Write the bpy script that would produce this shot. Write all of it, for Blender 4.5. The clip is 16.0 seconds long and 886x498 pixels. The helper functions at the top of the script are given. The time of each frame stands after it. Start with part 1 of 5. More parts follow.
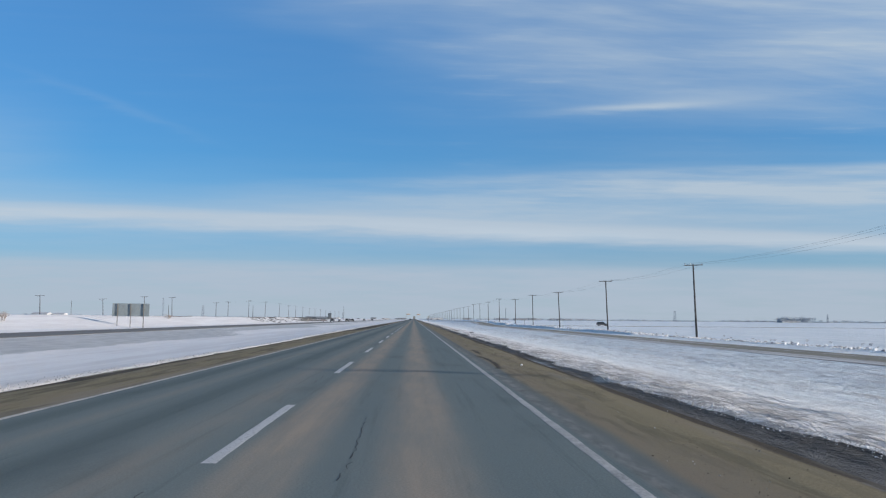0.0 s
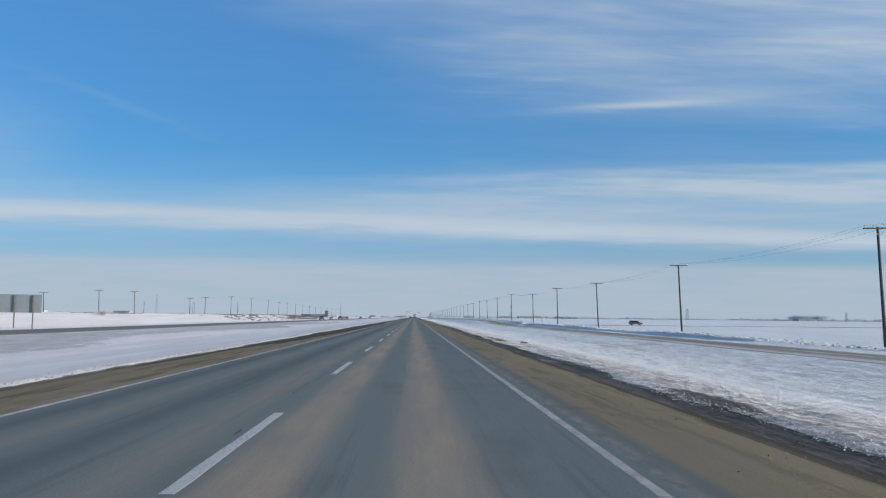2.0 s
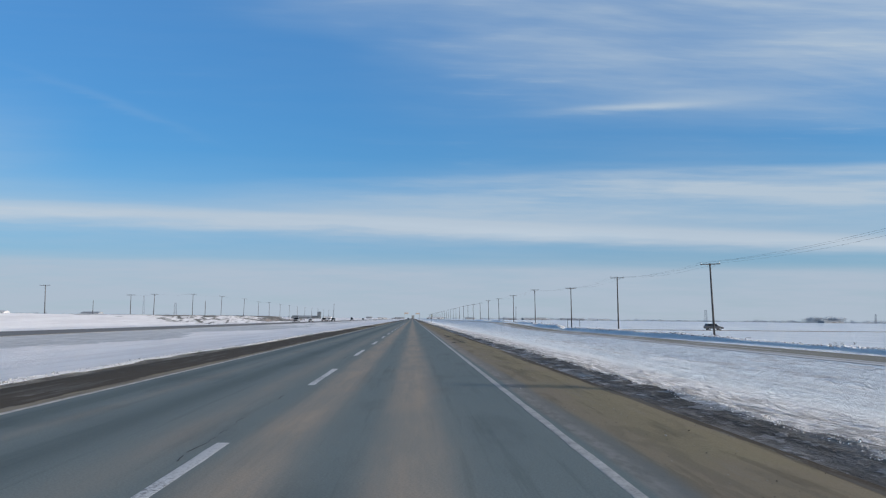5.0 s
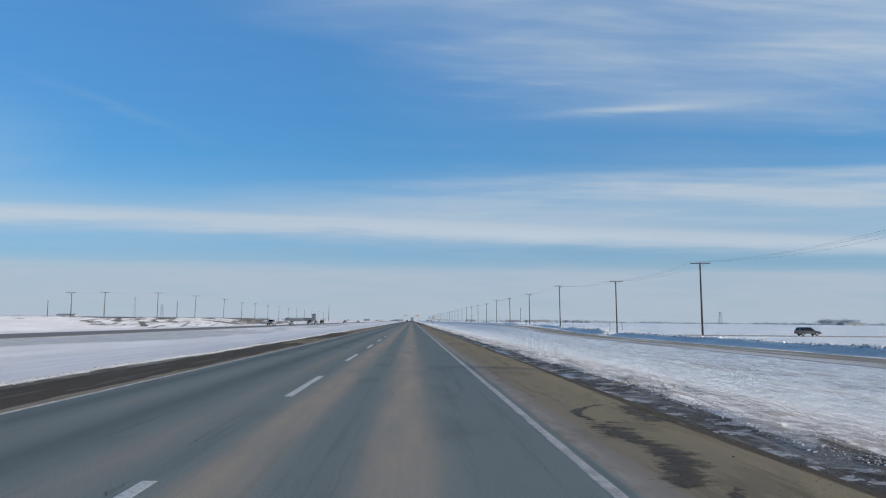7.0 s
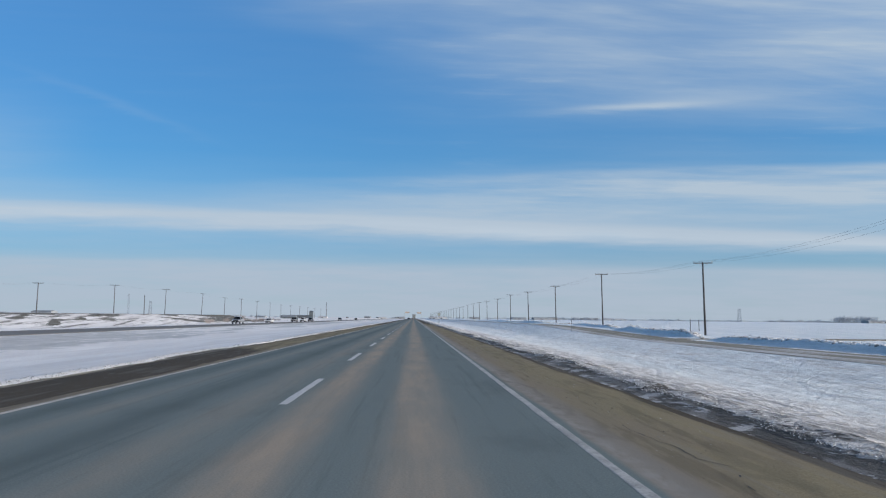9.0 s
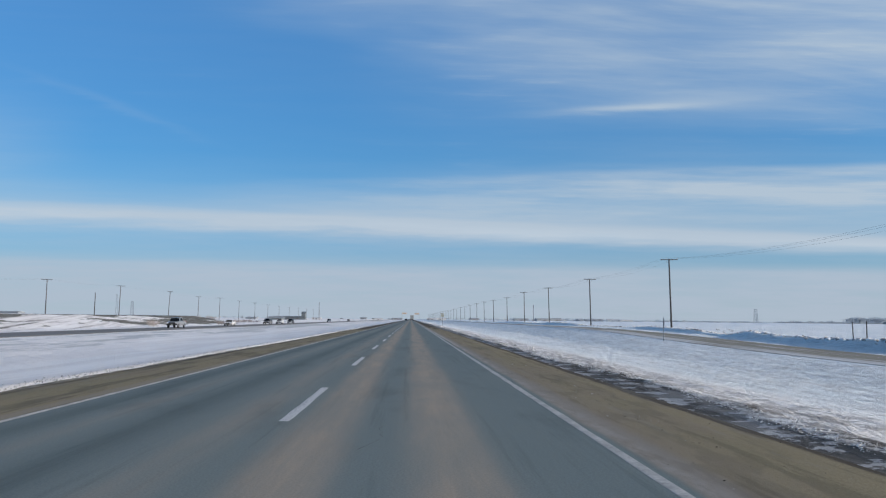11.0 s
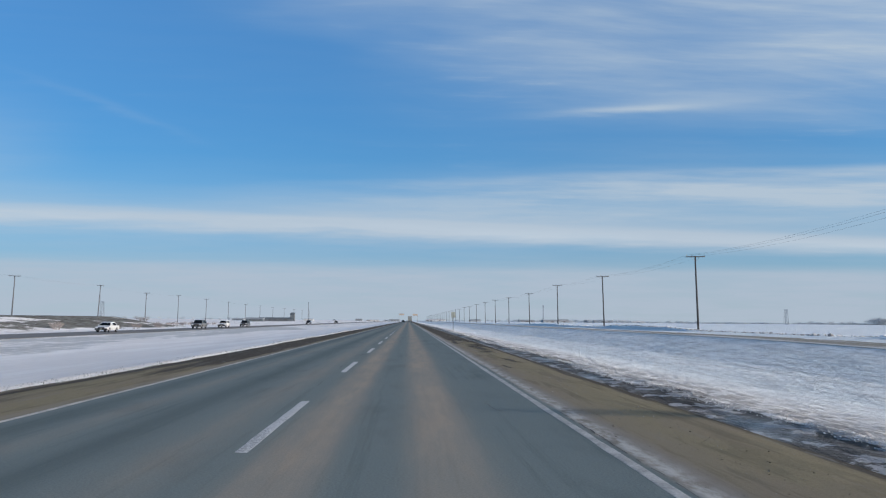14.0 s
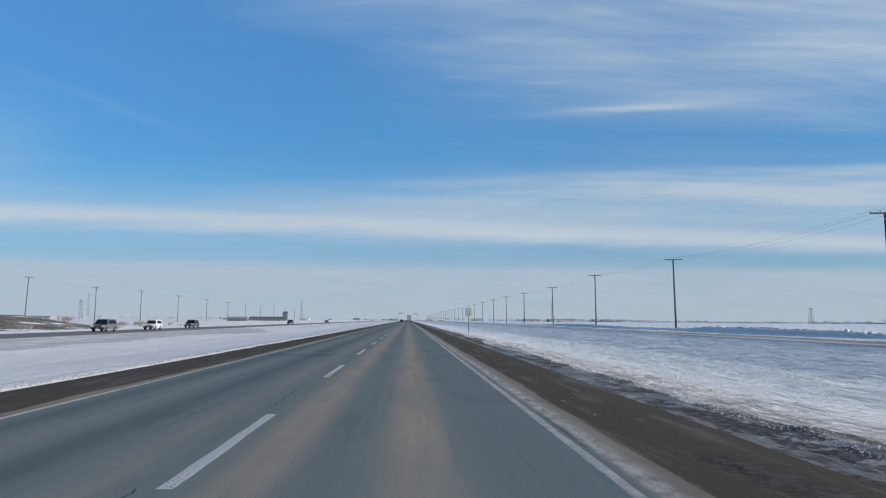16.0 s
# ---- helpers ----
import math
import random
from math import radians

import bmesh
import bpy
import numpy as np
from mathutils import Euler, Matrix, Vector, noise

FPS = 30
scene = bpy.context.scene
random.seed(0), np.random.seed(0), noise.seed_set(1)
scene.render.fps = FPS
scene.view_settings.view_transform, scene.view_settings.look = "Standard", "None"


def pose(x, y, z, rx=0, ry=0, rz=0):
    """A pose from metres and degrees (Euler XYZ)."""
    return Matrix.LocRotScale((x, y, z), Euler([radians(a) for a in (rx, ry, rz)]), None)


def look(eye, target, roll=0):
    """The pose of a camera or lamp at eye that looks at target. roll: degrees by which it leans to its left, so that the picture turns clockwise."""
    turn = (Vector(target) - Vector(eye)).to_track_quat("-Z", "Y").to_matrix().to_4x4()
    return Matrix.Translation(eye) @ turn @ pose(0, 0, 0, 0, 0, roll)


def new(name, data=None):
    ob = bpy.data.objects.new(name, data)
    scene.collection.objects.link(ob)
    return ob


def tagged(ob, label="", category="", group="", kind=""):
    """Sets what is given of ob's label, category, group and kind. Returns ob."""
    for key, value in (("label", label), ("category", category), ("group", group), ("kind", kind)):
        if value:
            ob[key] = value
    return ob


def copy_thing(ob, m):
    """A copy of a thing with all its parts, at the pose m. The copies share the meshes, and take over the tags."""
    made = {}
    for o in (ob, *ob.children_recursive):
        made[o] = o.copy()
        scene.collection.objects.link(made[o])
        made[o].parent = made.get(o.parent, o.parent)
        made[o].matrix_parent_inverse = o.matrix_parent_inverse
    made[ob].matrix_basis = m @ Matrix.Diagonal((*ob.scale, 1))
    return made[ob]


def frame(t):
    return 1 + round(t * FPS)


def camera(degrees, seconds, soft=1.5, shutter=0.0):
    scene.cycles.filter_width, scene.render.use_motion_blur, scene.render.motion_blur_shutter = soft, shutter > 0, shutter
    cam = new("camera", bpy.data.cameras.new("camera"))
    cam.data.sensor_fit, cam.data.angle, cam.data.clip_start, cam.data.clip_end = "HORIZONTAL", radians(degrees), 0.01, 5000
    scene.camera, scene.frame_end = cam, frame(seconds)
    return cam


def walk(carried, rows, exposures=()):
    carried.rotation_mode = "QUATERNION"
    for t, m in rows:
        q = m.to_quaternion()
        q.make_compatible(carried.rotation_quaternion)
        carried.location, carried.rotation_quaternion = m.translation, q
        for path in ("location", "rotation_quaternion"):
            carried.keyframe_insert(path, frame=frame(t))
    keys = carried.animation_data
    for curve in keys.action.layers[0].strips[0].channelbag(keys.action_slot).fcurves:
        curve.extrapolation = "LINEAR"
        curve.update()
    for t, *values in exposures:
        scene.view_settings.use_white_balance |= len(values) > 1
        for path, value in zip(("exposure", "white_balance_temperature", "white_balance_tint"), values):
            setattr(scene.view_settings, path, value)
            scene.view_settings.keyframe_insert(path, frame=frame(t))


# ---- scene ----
# ---- camera ----
cam = camera(58.0, 16.0, soft=1.2)
# seconds, x, y, z, pitch up, yaw to the left, roll
PATH = [
    (0, 0.020, -0.14, 1.337, 5.004, -2.053, 0.473),
    (0.5, -0.003, 12.43, 1.331, 4.933, -2.048, 0.433),
    (1, -0.067, 25.00, 1.355, 4.817, -2.105, 0.564),
    (1.5, -0.061, 37.59, 1.312, 4.816, -2.054, 0.593),
    (2, -0.061, 50.21, 1.316, 4.857, -2.033, 0.556),
    (2.5, -0.078, 62.83, 1.309, 4.878, -2.057, 0.553),
    (3, -0.032, 75.47, 1.307, 4.812, -2.065, 0.543),
    (3.5, 0.000, 88.10, 1.312, 4.929, -2.025, 0.513),
    (4, 0.020, 100.72, 1.312, 4.963, -2.070, 0.565),
    (6.5, 0.219, 164.07, 1.314, 5.048, -2.201, 0.531),
    (7, 0.228, 176.75, 1.312, 5.130, -2.194, 0.534),
    (7.5, 0.182, 189.43, 1.316, 5.012, -2.229, 0.537),
    (8, 0.157, 202.10, 1.307, 5.142, -2.196, 0.516),
    (8.5, 0.136, 214.78, 1.306, 5.009, -2.073, 0.537),
    (9, 0.047, 227.46, 1.296, 4.944, -2.071, 0.566),
    (11.5, -0.284, 290.65, 1.309, 5.055, -2.330, 0.462),
    (12, -0.263, 303.27, 1.299, 5.076, -2.340, 0.368),
    (12.5, -0.332, 315.88, 1.328, 5.128, -2.330, 0.417),
    (13, -0.349, 328.49, 1.289, 5.301, -2.418, 0.404),
    (13.5, -0.320, 341.08, 1.297, 5.168, -2.340, 0.441),
    (14, -0.247, 353.67, 1.301, 5.127, -2.422, 0.465),
    (14.5, -0.155, 366.27, 1.298, 5.236, -2.390, 0.545),
    (15, -0.013, 378.88, 1.298, 5.201, -2.482, 0.526),
    (15.5, -0.003, 391.48, 1.310, 5.230, -2.532, 0.431),
    (16, 0.038, 404.09, 1.335, 5.076, -2.451, 0.441),
]
walk(cam, [(t, pose(x, y, z, 90 + up, 0, yaw) @ pose(0, 0, 0, 0, 0, roll)) for t, x, y, z, up, yaw, roll in PATH])

# ---- light ----
SUN_AZ, SUN_EL = 112.8, 12.8          # degrees clockwise from the road's heading, and above the horizon
world = bpy.data.worlds.new("sky")
scene.world = world
world.use_nodes = True


class Net:
    """A short way to write node trees."""

    def __init__(self, tree):
        self.tree = tree
        tree.nodes.clear()

    def node(self, kind, *values, **named):
        n = self.tree.nodes.new("ShaderNode" + kind)
        for k, v in enumerate(values):
            if v is not None:
                self.put(n.inputs[k], v)
        for k, v in named.items():
            self.put(n.inputs[k.replace("_", " ")], v)
        return n

    def put(self, socket, v):
        if isinstance(v, bpy.types.NodeSocket):
            self.tree.links.new(v, socket)
        else:
            socket.default_value = v

    def math(self, op, *values, clamp=False):
        n = self.node("Math", *values)
        n.operation, n.use_clamp = op, clamp
        return n.outputs[0]

    def ramp(self, fac, stops):
        n = self.node("ValToRGB", fac)
        while len(n.color_ramp.elements) < len(stops):
            n.color_ramp.elements.new(0.5)
        for e, (p, c) in zip(n.color_ramp.elements, stops):
            e.position, e.color = p, (c, c, c, 1) if isinstance(c, (int, float)) else (*c, 1)
        return n.outputs[0]

    def step(self, v, a, b, lo=0.0, hi=1.0):
        n = self.node("MapRange", v, a, b, lo, hi)
        n.interpolation_type = "SMOOTHSTEP"
        return n.outputs[0]

    def mix(self, fac, a, b, blend="MIX"):
        n = self.tree.nodes.new("ShaderNodeMix")
        n.data_type, n.blend_type = "RGBA", blend
        for k, v in ((0, fac), (6, a), (7, b)):
            self.put(n.inputs[k], (*v, 1) if isinstance(v, tuple) and len(v) == 3 else v)
        return n.outputs[2]

    def noise(self, vec, scale, detail=4.0, rough=0.55):
        return self.node("TexNoise", vec, Scale=scale, Detail=detail, Roughness=rough).outputs[0]

    def stretched(self, vec, sx, sy, sz):
        n = self.node("VectorMath", vec, (sx, sy, sz))
        n.operation = "MULTIPLY"
        return n.outputs[0]

    def gauss(self, v, centre, width):
        d = self.math("DIVIDE", self.math("SUBTRACT", v, centre), width)
        return self.math("POWER", 2.71828, self.math("MULTIPLY", self.math("MULTIPLY", d, d), -1.0))


def build_sky():
    k = Net(world.node_tree)
    sky = k.node("TexSky")
    sky.sky_type, sky.sun_disc = "NISHITA", False
    sky.sun_elevation, sky.sun_rotation = radians(SUN_EL), radians(SUN_AZ)
    sky.altitude, sky.air_density, sky.dust_density, sky.ozone_density = 600, 1.0, 0.1, 4.0
    blue = k.mix(1.0, sky.outputs[0], SKY_TINT, "MULTIPLY")
    blue = k.mix(1.0, blue, (SKY_GAIN,) * 3, "MULTIPLY")
    way = k.node("TexCoord").outputs["Generated"]
    x, y, z = k.node("SeparateXYZ", way).outputs
    flat = k.math("SQRT", k.math("ADD", k.math("MULTIPLY", x, x), k.math("MULTIPLY", y, y)))
    rise = k.math("DIVIDE", z, k.math("MAXIMUM", flat, 0.001))
    a = k.math("ARCTAN2", x, y)
    near = k.math("MINIMUM", k.math("MULTIPLY", a, a), 0.35)
    e = k.math("MULTIPLY", rise, k.math("ADD", 1.0, k.math("MULTIPLY", near, 0.5)))
    blue = k.mix(1.0, blue, k.ramp(e, [(0.06, 0.85), (0.12, 0.89), (0.20, 0.96), (0.42, 1.22), (0.7, 1.1), (1.0, 0.9)]), "MULTIPLY")
    blue = k.mix(1.0, blue, k.ramp(k.math("ADD", a, 0.7), [(0.0, 0.82), (0.25, 0.88), (0.6, 0.99), (0.8, 1.04)]), "MULTIPLY")
    blue = k.mix(k.step(e, 0.15, 0.06), blue, k.mix(1.0, blue, (0.92, 0.86, 0.95), "MULTIPLY"))
    spot = k.node("CombineXYZ", a, e, 0.0).outputs[0]
    wisp = k.noise(k.stretched(spot, 2.2, 26.0, 1.0), 1.0, 7.0, 0.6)
    fine = k.noise(k.stretched(spot, 7.0, 70.0, 1.0), 1.0, 5.0, 0.6)
    drift = k.noise(k.stretched(spot, 1.6, 7.0, 1.0), 1.3, 3.0, 0.5)
    # low bands of cloud that run round the horizon
    bent = k.math("ADD", e, k.math("ADD", k.math("MULTIPLY", k.math("SUBTRACT", wisp, 0.5), 0.022), k.math("MULTIPLY", k.math("SUBTRACT", fine, 0.5), 0.008)))
    bent = k.math("ADD", bent, k.math("MULTIPLY", k.math("MULTIPLY", k.math("MINIMUM", k.math("MAXIMUM", a, -0.7), 0.7), k.step(e, 0.07, 0.105, 0.2, 1.0)), 0.028))
    low = k.ramp(bent, [(0.0, 1.0), (0.055, 0.95), (0.064, 0.88), (0.069, 0.60), (0.078, 0.44), (0.090, 0.42), (0.099, 0.56), (0.105, 0.86), (0.116, 1.0), (0.122, 0.90), (0.130, 0.50), (0.142, 0.36), (0.160, 0.16), (0.20, 0.06), (0.26, 0.05), (0.48, 0.07), (0.75, 0.10), (1.0, 0.12)])
    # a veil that thickens to the right of the road
    side = k.math("MULTIPLY", k.step(a, -0.14, 0.42), k.step(a, 2.6, 1.2))
    tilt = k.math("ADD", e, k.math("MULTIPLY", k.math("SUBTRACT", drift, 0.5), 0.026))
    veil = k.ramp(tilt, [(0.0, 0.0), (0.10, 0.0), (0.125, 0.30), (0.150, 0.52), (0.172, 0.60), (0.186, 0.38), (0.202, 0.14), (0.24, 0.08), (0.262, 0.26), (0.285, 0.42), (0.31, 0.50), (0.36, 0.60), (0.46, 0.60), (0.7, 0.4)])
    # a sheet with a crisp upper edge that climbs to the right
    rim = k.math("SUBTRACT", tilt, k.math("MULTIPLY", k.math("ADD", a, 0.1), 0.045))
    sheet = k.math("MULTIPLY", k.step(rim, 0.178, 0.166), k.step(rim, 0.098, 0.128))
    sheet = k.math("MULTIPLY", k.math("MULTIPLY", sheet, k.step(wisp, 0.34, 0.62, 0.12, 0.38)), k.math("MULTIPLY", k.step(a, -0.34, 0.0), k.step(a, 2.4, 1.2)))
    # strands that droop to the right, bent by slow eddies
    eddy = k.noise(k.stretched(spot, 1.0, 2.0, 1.0), 2.6, 2.0, 0.4)
    slope = k.math("ADD", k.math("ADD", e, k.math("MULTIPLY", a, 0.10)), k.math("MULTIPLY", eddy, 0.10))
    comb = k.noise(k.stretched(k.node("CombineXYZ", a, slope, 0.3).outputs[0], 2.6, 20.0, 1.0), 1.0, 6.0, 0.55)
    comb = k.mix(k.step(e, 0.19, 0.27), wisp, comb)
    veil = k.math("MULTIPLY", k.math("MULTIPLY", veil, side), k.step(comb, 0.28, 0.72, 0.50, 1.28))
    high = k.math("MULTIPLY", k.step(e, 0.27, 0.42, 0.0, 0.45), k.math("MULTIPLY", k.step(a, -0.35, 0.05), k.step(drift, 0.35, 0.7)))
    # one bright streak and a few thin strands
    line = k.math("ADD", k.math("SUBTRACT", e, k.math("MULTIPLY", k.math("SUBTRACT", a, 0.275), 0.085)), k.math("MULTIPLY", k.math("SUBTRACT", fine, 0.5), 0.016))
    streak = k.math("MULTIPLY", k.gauss(line, 0.274, 0.0058), k.gauss(a, 0.275, 0.085))
    thread = k.math("ADD", k.math("ADD", e, k.math("MULTIPLY", k.math("ADD", a, 0.355), 0.40)), k.math("MULTIPLY", k.math("SUBTRACT", fine, 0.5), 0.02))
    thread = k.math("MULTIPLY", k.gauss(thread, 0.262, 0.006), k.gauss(a, -0.36, 0.085))
    streak = k.math("ADD", streak, k.math("MULTIPLY", thread, 0.15))
    strand = k.math("MULTIPLY", k.step(fine, 0.52, 0.78), k.step(drift, 0.42, 0.62))
    strand = k.math("MULTIPLY", k.math("MULTIPLY", strand, k.step(a, -0.15, 0.1, 0.15, 1.0)), k.step(e, 0.12, 0.24, 0.0, 0.16))
    pale = k.math("MULTIPLY", k.math("MULTIPLY", k.step(a, -0.36, -0.52), k.step(a, -1.2, -0.7)), k.math("MULTIPLY", k.gauss(e, 0.20, 0.06), k.step(drift, 0.3, 0.6, 0.12, 0.26)))
    strand = k.math("ADD", strand, k.math("ADD", pale, sheet))
    total = k.math("ADD", k.math("ADD", low, veil), k.math("ADD", k.math("MULTIPLY", streak, 0.55), k.math("ADD", strand, high)))
    thick = k.math("MULTIPLY", total, k.step(fine, 0.2, 0.8, 0.85, 1.13), clamp=True)
    white = k.mix(k.step(e, 0.02, 0.17), CLOUD_LOW, CLOUD_HIGH)
    white = k.mix(k.math("MULTIPLY", k.gauss(bent, 0.113, 0.011), k.step(wisp, 0.32, 0.62, 0.2, 0.9)), white, (0.540, 0.620, 0.705))
    out = k.node("Background", k.mix(k.math("MULTIPLY", thick, 0.93), blue, white), 1.0)
    k.tree.links.new(out.outputs[0], k.node("OutputWorld").inputs[0])


SKY_TINT, SKY_GAIN = (0.50, 0.98, 1.18), 0.132
CLOUD_LOW, CLOUD_HIGH = (0.434, 0.507, 0.612), (0.470, 0.566, 0.664)
build_sky()
sun = new("sun", bpy.data.lights.new("sun", "SUN"))
sun.data.energy, sun.data.angle, sun.data.color = 5.0, radians(0.55), (1.0, 0.885, 0.775)
az, el = radians(SUN_AZ), radians(SUN_EL)
TO_SUN = Vector((math.sin(az) * math.cos(el), math.cos(az) * math.cos(el), math.sin(el)))
sun.matrix_world = look((0, 0, 60), Vector((0, 0, 60)) - TO_SUN)


# ---- materials ----
def material(name, build):
    m = bpy.data.materials.new(name)
    m.use_nodes = True
    k = Net(m.node_tree)
    shader = k.node("BsdfPrincipled")
    k.tree.links.new(shader.outputs[0], k.node("OutputMaterial").inputs[0])
    build(k, shader)
    return m


def bump(k, shader, height, strength, distance):
    n = k.node("Bump", strength, distance)
    k.put(n.inputs["Height"], height)
    k.put(shader.inputs["Normal"], n.outputs[0])


def simple(name, rgb, rough=0.6, metal=0.0, grain=20.0, amount=0.18, relief=0.0):
    """A plain surface with fine grain and larger stains."""

    def build(k, s):
        p = k.node("TexCoord").outputs["Object"]
        g = k.noise(p, grain, 5.0)
        d = k.noise(p, grain * 0.12, 3.0)
        v = k.math("ADD", k.step(g, 0.3, 0.7, -amount, amount), k.step(d, 0.3, 0.7, -amount, amount))
        c = k.mix(1.0, rgb, k.node("CombineXYZ", *(k.math("ADD", v, 1.0),) * 3).outputs[0], "MULTIPLY")
        k.put(s.inputs["Base Color"], c)
        k.put(s.inputs["Roughness"], k.math("ADD", k.math("MULTIPLY", v, 0.3), rough, clamp=True))
        s.inputs["Metallic"].default_value = metal
        if relief:
            bump(k, s, g, 0.5, relief)

    return material(name, build)


def glass_dark(name):
    def build(k, s):
        s.inputs["Base Color"].default_value = (0.02, 0.025, 0.03, 1)
        s.inputs["Roughness"].default_value = 0.06
        s.inputs["Coat Weight"].default_value = 0.5

    return material(name, build)


def paint_car(name, rgb, metal=0.0):
    def build(k, s):
        p = k.node("TexCoord").outputs["Object"]
        z = k.node("SeparateXYZ", p).outputs[2]
        d = k.math("MULTIPLY", k.noise(p, 3.0, 5.0), k.step(z, 1.2, 0.3), clamp=True)
        k.put(s.inputs["Base Color"], k.mix(k.math("MULTIPLY", d, 0.8), rgb, (0.24, 0.21, 0.18)))
        k.put(s.inputs["Roughness"], k.math("ADD", k.math("MULTIPLY", d, 0.5), 0.28))
        s.inputs["Metallic"].default_value = metal
        s.inputs["Coat Weight"].default_value = 0.4

    return material(name, build)


def build_snow_ground(k, s):
    """Snow, slush, wet dark soil with ice and dead grass, each by its own share of the ground."""
    p = k.node("NewGeometry").outputs["Position"]
    slush, ice, soil = (k.node("Attribute") for _ in range(3))
    slush.attribute_name, ice.attribute_name, soil.attribute_name = "slush", "ice", "soil"
    n1 = k.noise(k.stretched(p, 1.0, 0.35, 1.0), 0.9, 6.0, 0.62)
    n2 = k.noise(p, 7.0, 6.0, 0.66)
    n3 = k.noise(k.stretched(p, 1.0, 0.12, 1.0), 0.35, 5.0, 0.6)
    n4 = k.noise(p, 38.0, 4.0, 0.6)
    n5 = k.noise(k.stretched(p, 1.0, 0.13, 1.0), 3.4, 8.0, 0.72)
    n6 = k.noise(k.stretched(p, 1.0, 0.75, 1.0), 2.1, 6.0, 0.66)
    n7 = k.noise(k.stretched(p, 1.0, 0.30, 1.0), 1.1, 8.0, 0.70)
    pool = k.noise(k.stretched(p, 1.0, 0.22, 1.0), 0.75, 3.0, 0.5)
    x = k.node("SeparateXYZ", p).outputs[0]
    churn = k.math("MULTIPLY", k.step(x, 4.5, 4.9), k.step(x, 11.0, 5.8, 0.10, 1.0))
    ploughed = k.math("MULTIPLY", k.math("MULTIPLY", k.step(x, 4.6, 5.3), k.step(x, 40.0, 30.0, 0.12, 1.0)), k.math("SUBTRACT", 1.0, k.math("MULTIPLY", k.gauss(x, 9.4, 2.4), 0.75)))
    white = k.mix(k.step(n3, 0.38, 0.66), (0.81, 0.795, 0.785), (0.915, 0.905, 0.90))
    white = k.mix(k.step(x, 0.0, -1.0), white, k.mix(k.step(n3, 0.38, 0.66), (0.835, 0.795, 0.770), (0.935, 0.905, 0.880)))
    # right of the road the blue of shaded snow is put into its colour
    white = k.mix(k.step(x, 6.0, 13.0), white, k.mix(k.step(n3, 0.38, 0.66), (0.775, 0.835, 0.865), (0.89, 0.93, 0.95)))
    white = k.mix(k.step(n1, 0.56, 0.74, 0.0, 0.25), white, (0.66, 0.64, 0.63))
    # thin blue-grey streaks painted as the shadows of small snow ridges
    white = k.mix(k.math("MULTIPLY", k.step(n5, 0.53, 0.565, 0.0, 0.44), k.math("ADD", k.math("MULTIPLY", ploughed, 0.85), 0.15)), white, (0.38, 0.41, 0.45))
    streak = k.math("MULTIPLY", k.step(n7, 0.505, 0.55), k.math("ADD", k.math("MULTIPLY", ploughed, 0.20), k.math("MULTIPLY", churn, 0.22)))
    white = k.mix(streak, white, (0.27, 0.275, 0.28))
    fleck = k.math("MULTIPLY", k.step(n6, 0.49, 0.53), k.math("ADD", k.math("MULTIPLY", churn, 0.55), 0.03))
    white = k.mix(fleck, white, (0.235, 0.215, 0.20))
    ragged = k.math("ADD", k.math("MULTIPLY", k.math("SUBTRACT", n3, 0.5), 1.0), k.math("MULTIPLY", k.math("SUBTRACT", n1, 0.5), 0.7))
    is_slush = k.step(k.math("ADD", slush.outputs["Fac"], ragged), 0.40, 0.56, 0.0, 0.85)
    white = k.mix(is_slush, white, k.mix(k.step(n1, 0.35, 0.65), (0.41, 0.41, 0.405), (0.56, 0.555, 0.545)))
    glaze = k.mix(k.step(n2, 0.38, 0.62), (0.066, 0.059, 0.052), (0.175, 0.160, 0.140))
    glaze = k.mix(k.step(n7, 0.50, 0.55, 0.0, 0.65), glaze, (0.34, 0.345, 0.35))
    glaze = k.mix(k.step(pool, 0.47, 0.58, 0.0, 0.62), glaze, (0.33, 0.355, 0.36))
    glaze = k.mix(k.step(n6, 0.56, 0.60, 0.0, 0.6), glaze, (0.56, 0.56, 0.56))
    along = k.node("SeparateXYZ", p).outputs[1]
    bare = k.mix(k.step(n5, 0.40, 0.62), (0.062, 0.055, 0.050), (0.150, 0.136, 0.122))
    later = k.step(along, 90.0, 190.0)
    bare = k.mix(k.math("MULTIPLY", later, k.step(n7, 0.50, 0.56, 0.0, 0.65)), bare, (0.30, 0.29, 0.285))
    bare = k.mix(k.math("MULTIPLY", later, k.step(n6, 0.54, 0.58, 0.0, 0.75)), bare, (0.62, 0.62, 0.63))
    glaze = k.mix(k.step(along, 412.0, 372.0, 0.15, 0.85), glaze, bare)
    dirt = k.mix(k.step(n2, 0.35, 0.7), (0.062, 0.054, 0.045), (0.155, 0.135, 0.105))
    straw = k.mix(k.step(n4, 0.35, 0.65), (0.130, 0.124, 0.106), (0.27, 0.260, 0.222))
    earth = k.mix(k.step(n1, 0.42, 0.58), dirt, straw)
    rag = k.math("ADD", k.math("MULTIPLY", k.math("SUBTRACT", n1, 0.5), 1.1), k.math("MULTIPLY", k.math("SUBTRACT", n2, 0.5), 0.55))
    is_soil = k.step(k.math("ADD", soil.outputs["Fac"], rag), 0.42, 0.58)
    is_ice = k.step(k.math("ADD", ice.outputs["Fac"], rag), 0.40, 0.58)
    # thin ledges of bare soil that run aslant along the far berm
    yy = k.node("SeparateXYZ", p).outputs[1]
    aslant = k.node("CombineXYZ", k.math("ADD", x, k.math("MULTIPLY", yy, 0.18)), k.math("MULTIPLY", yy, 0.055), 0.0).outputs[0]
    shelf = k.noise(aslant, 0.62, 5.0, 0.62)
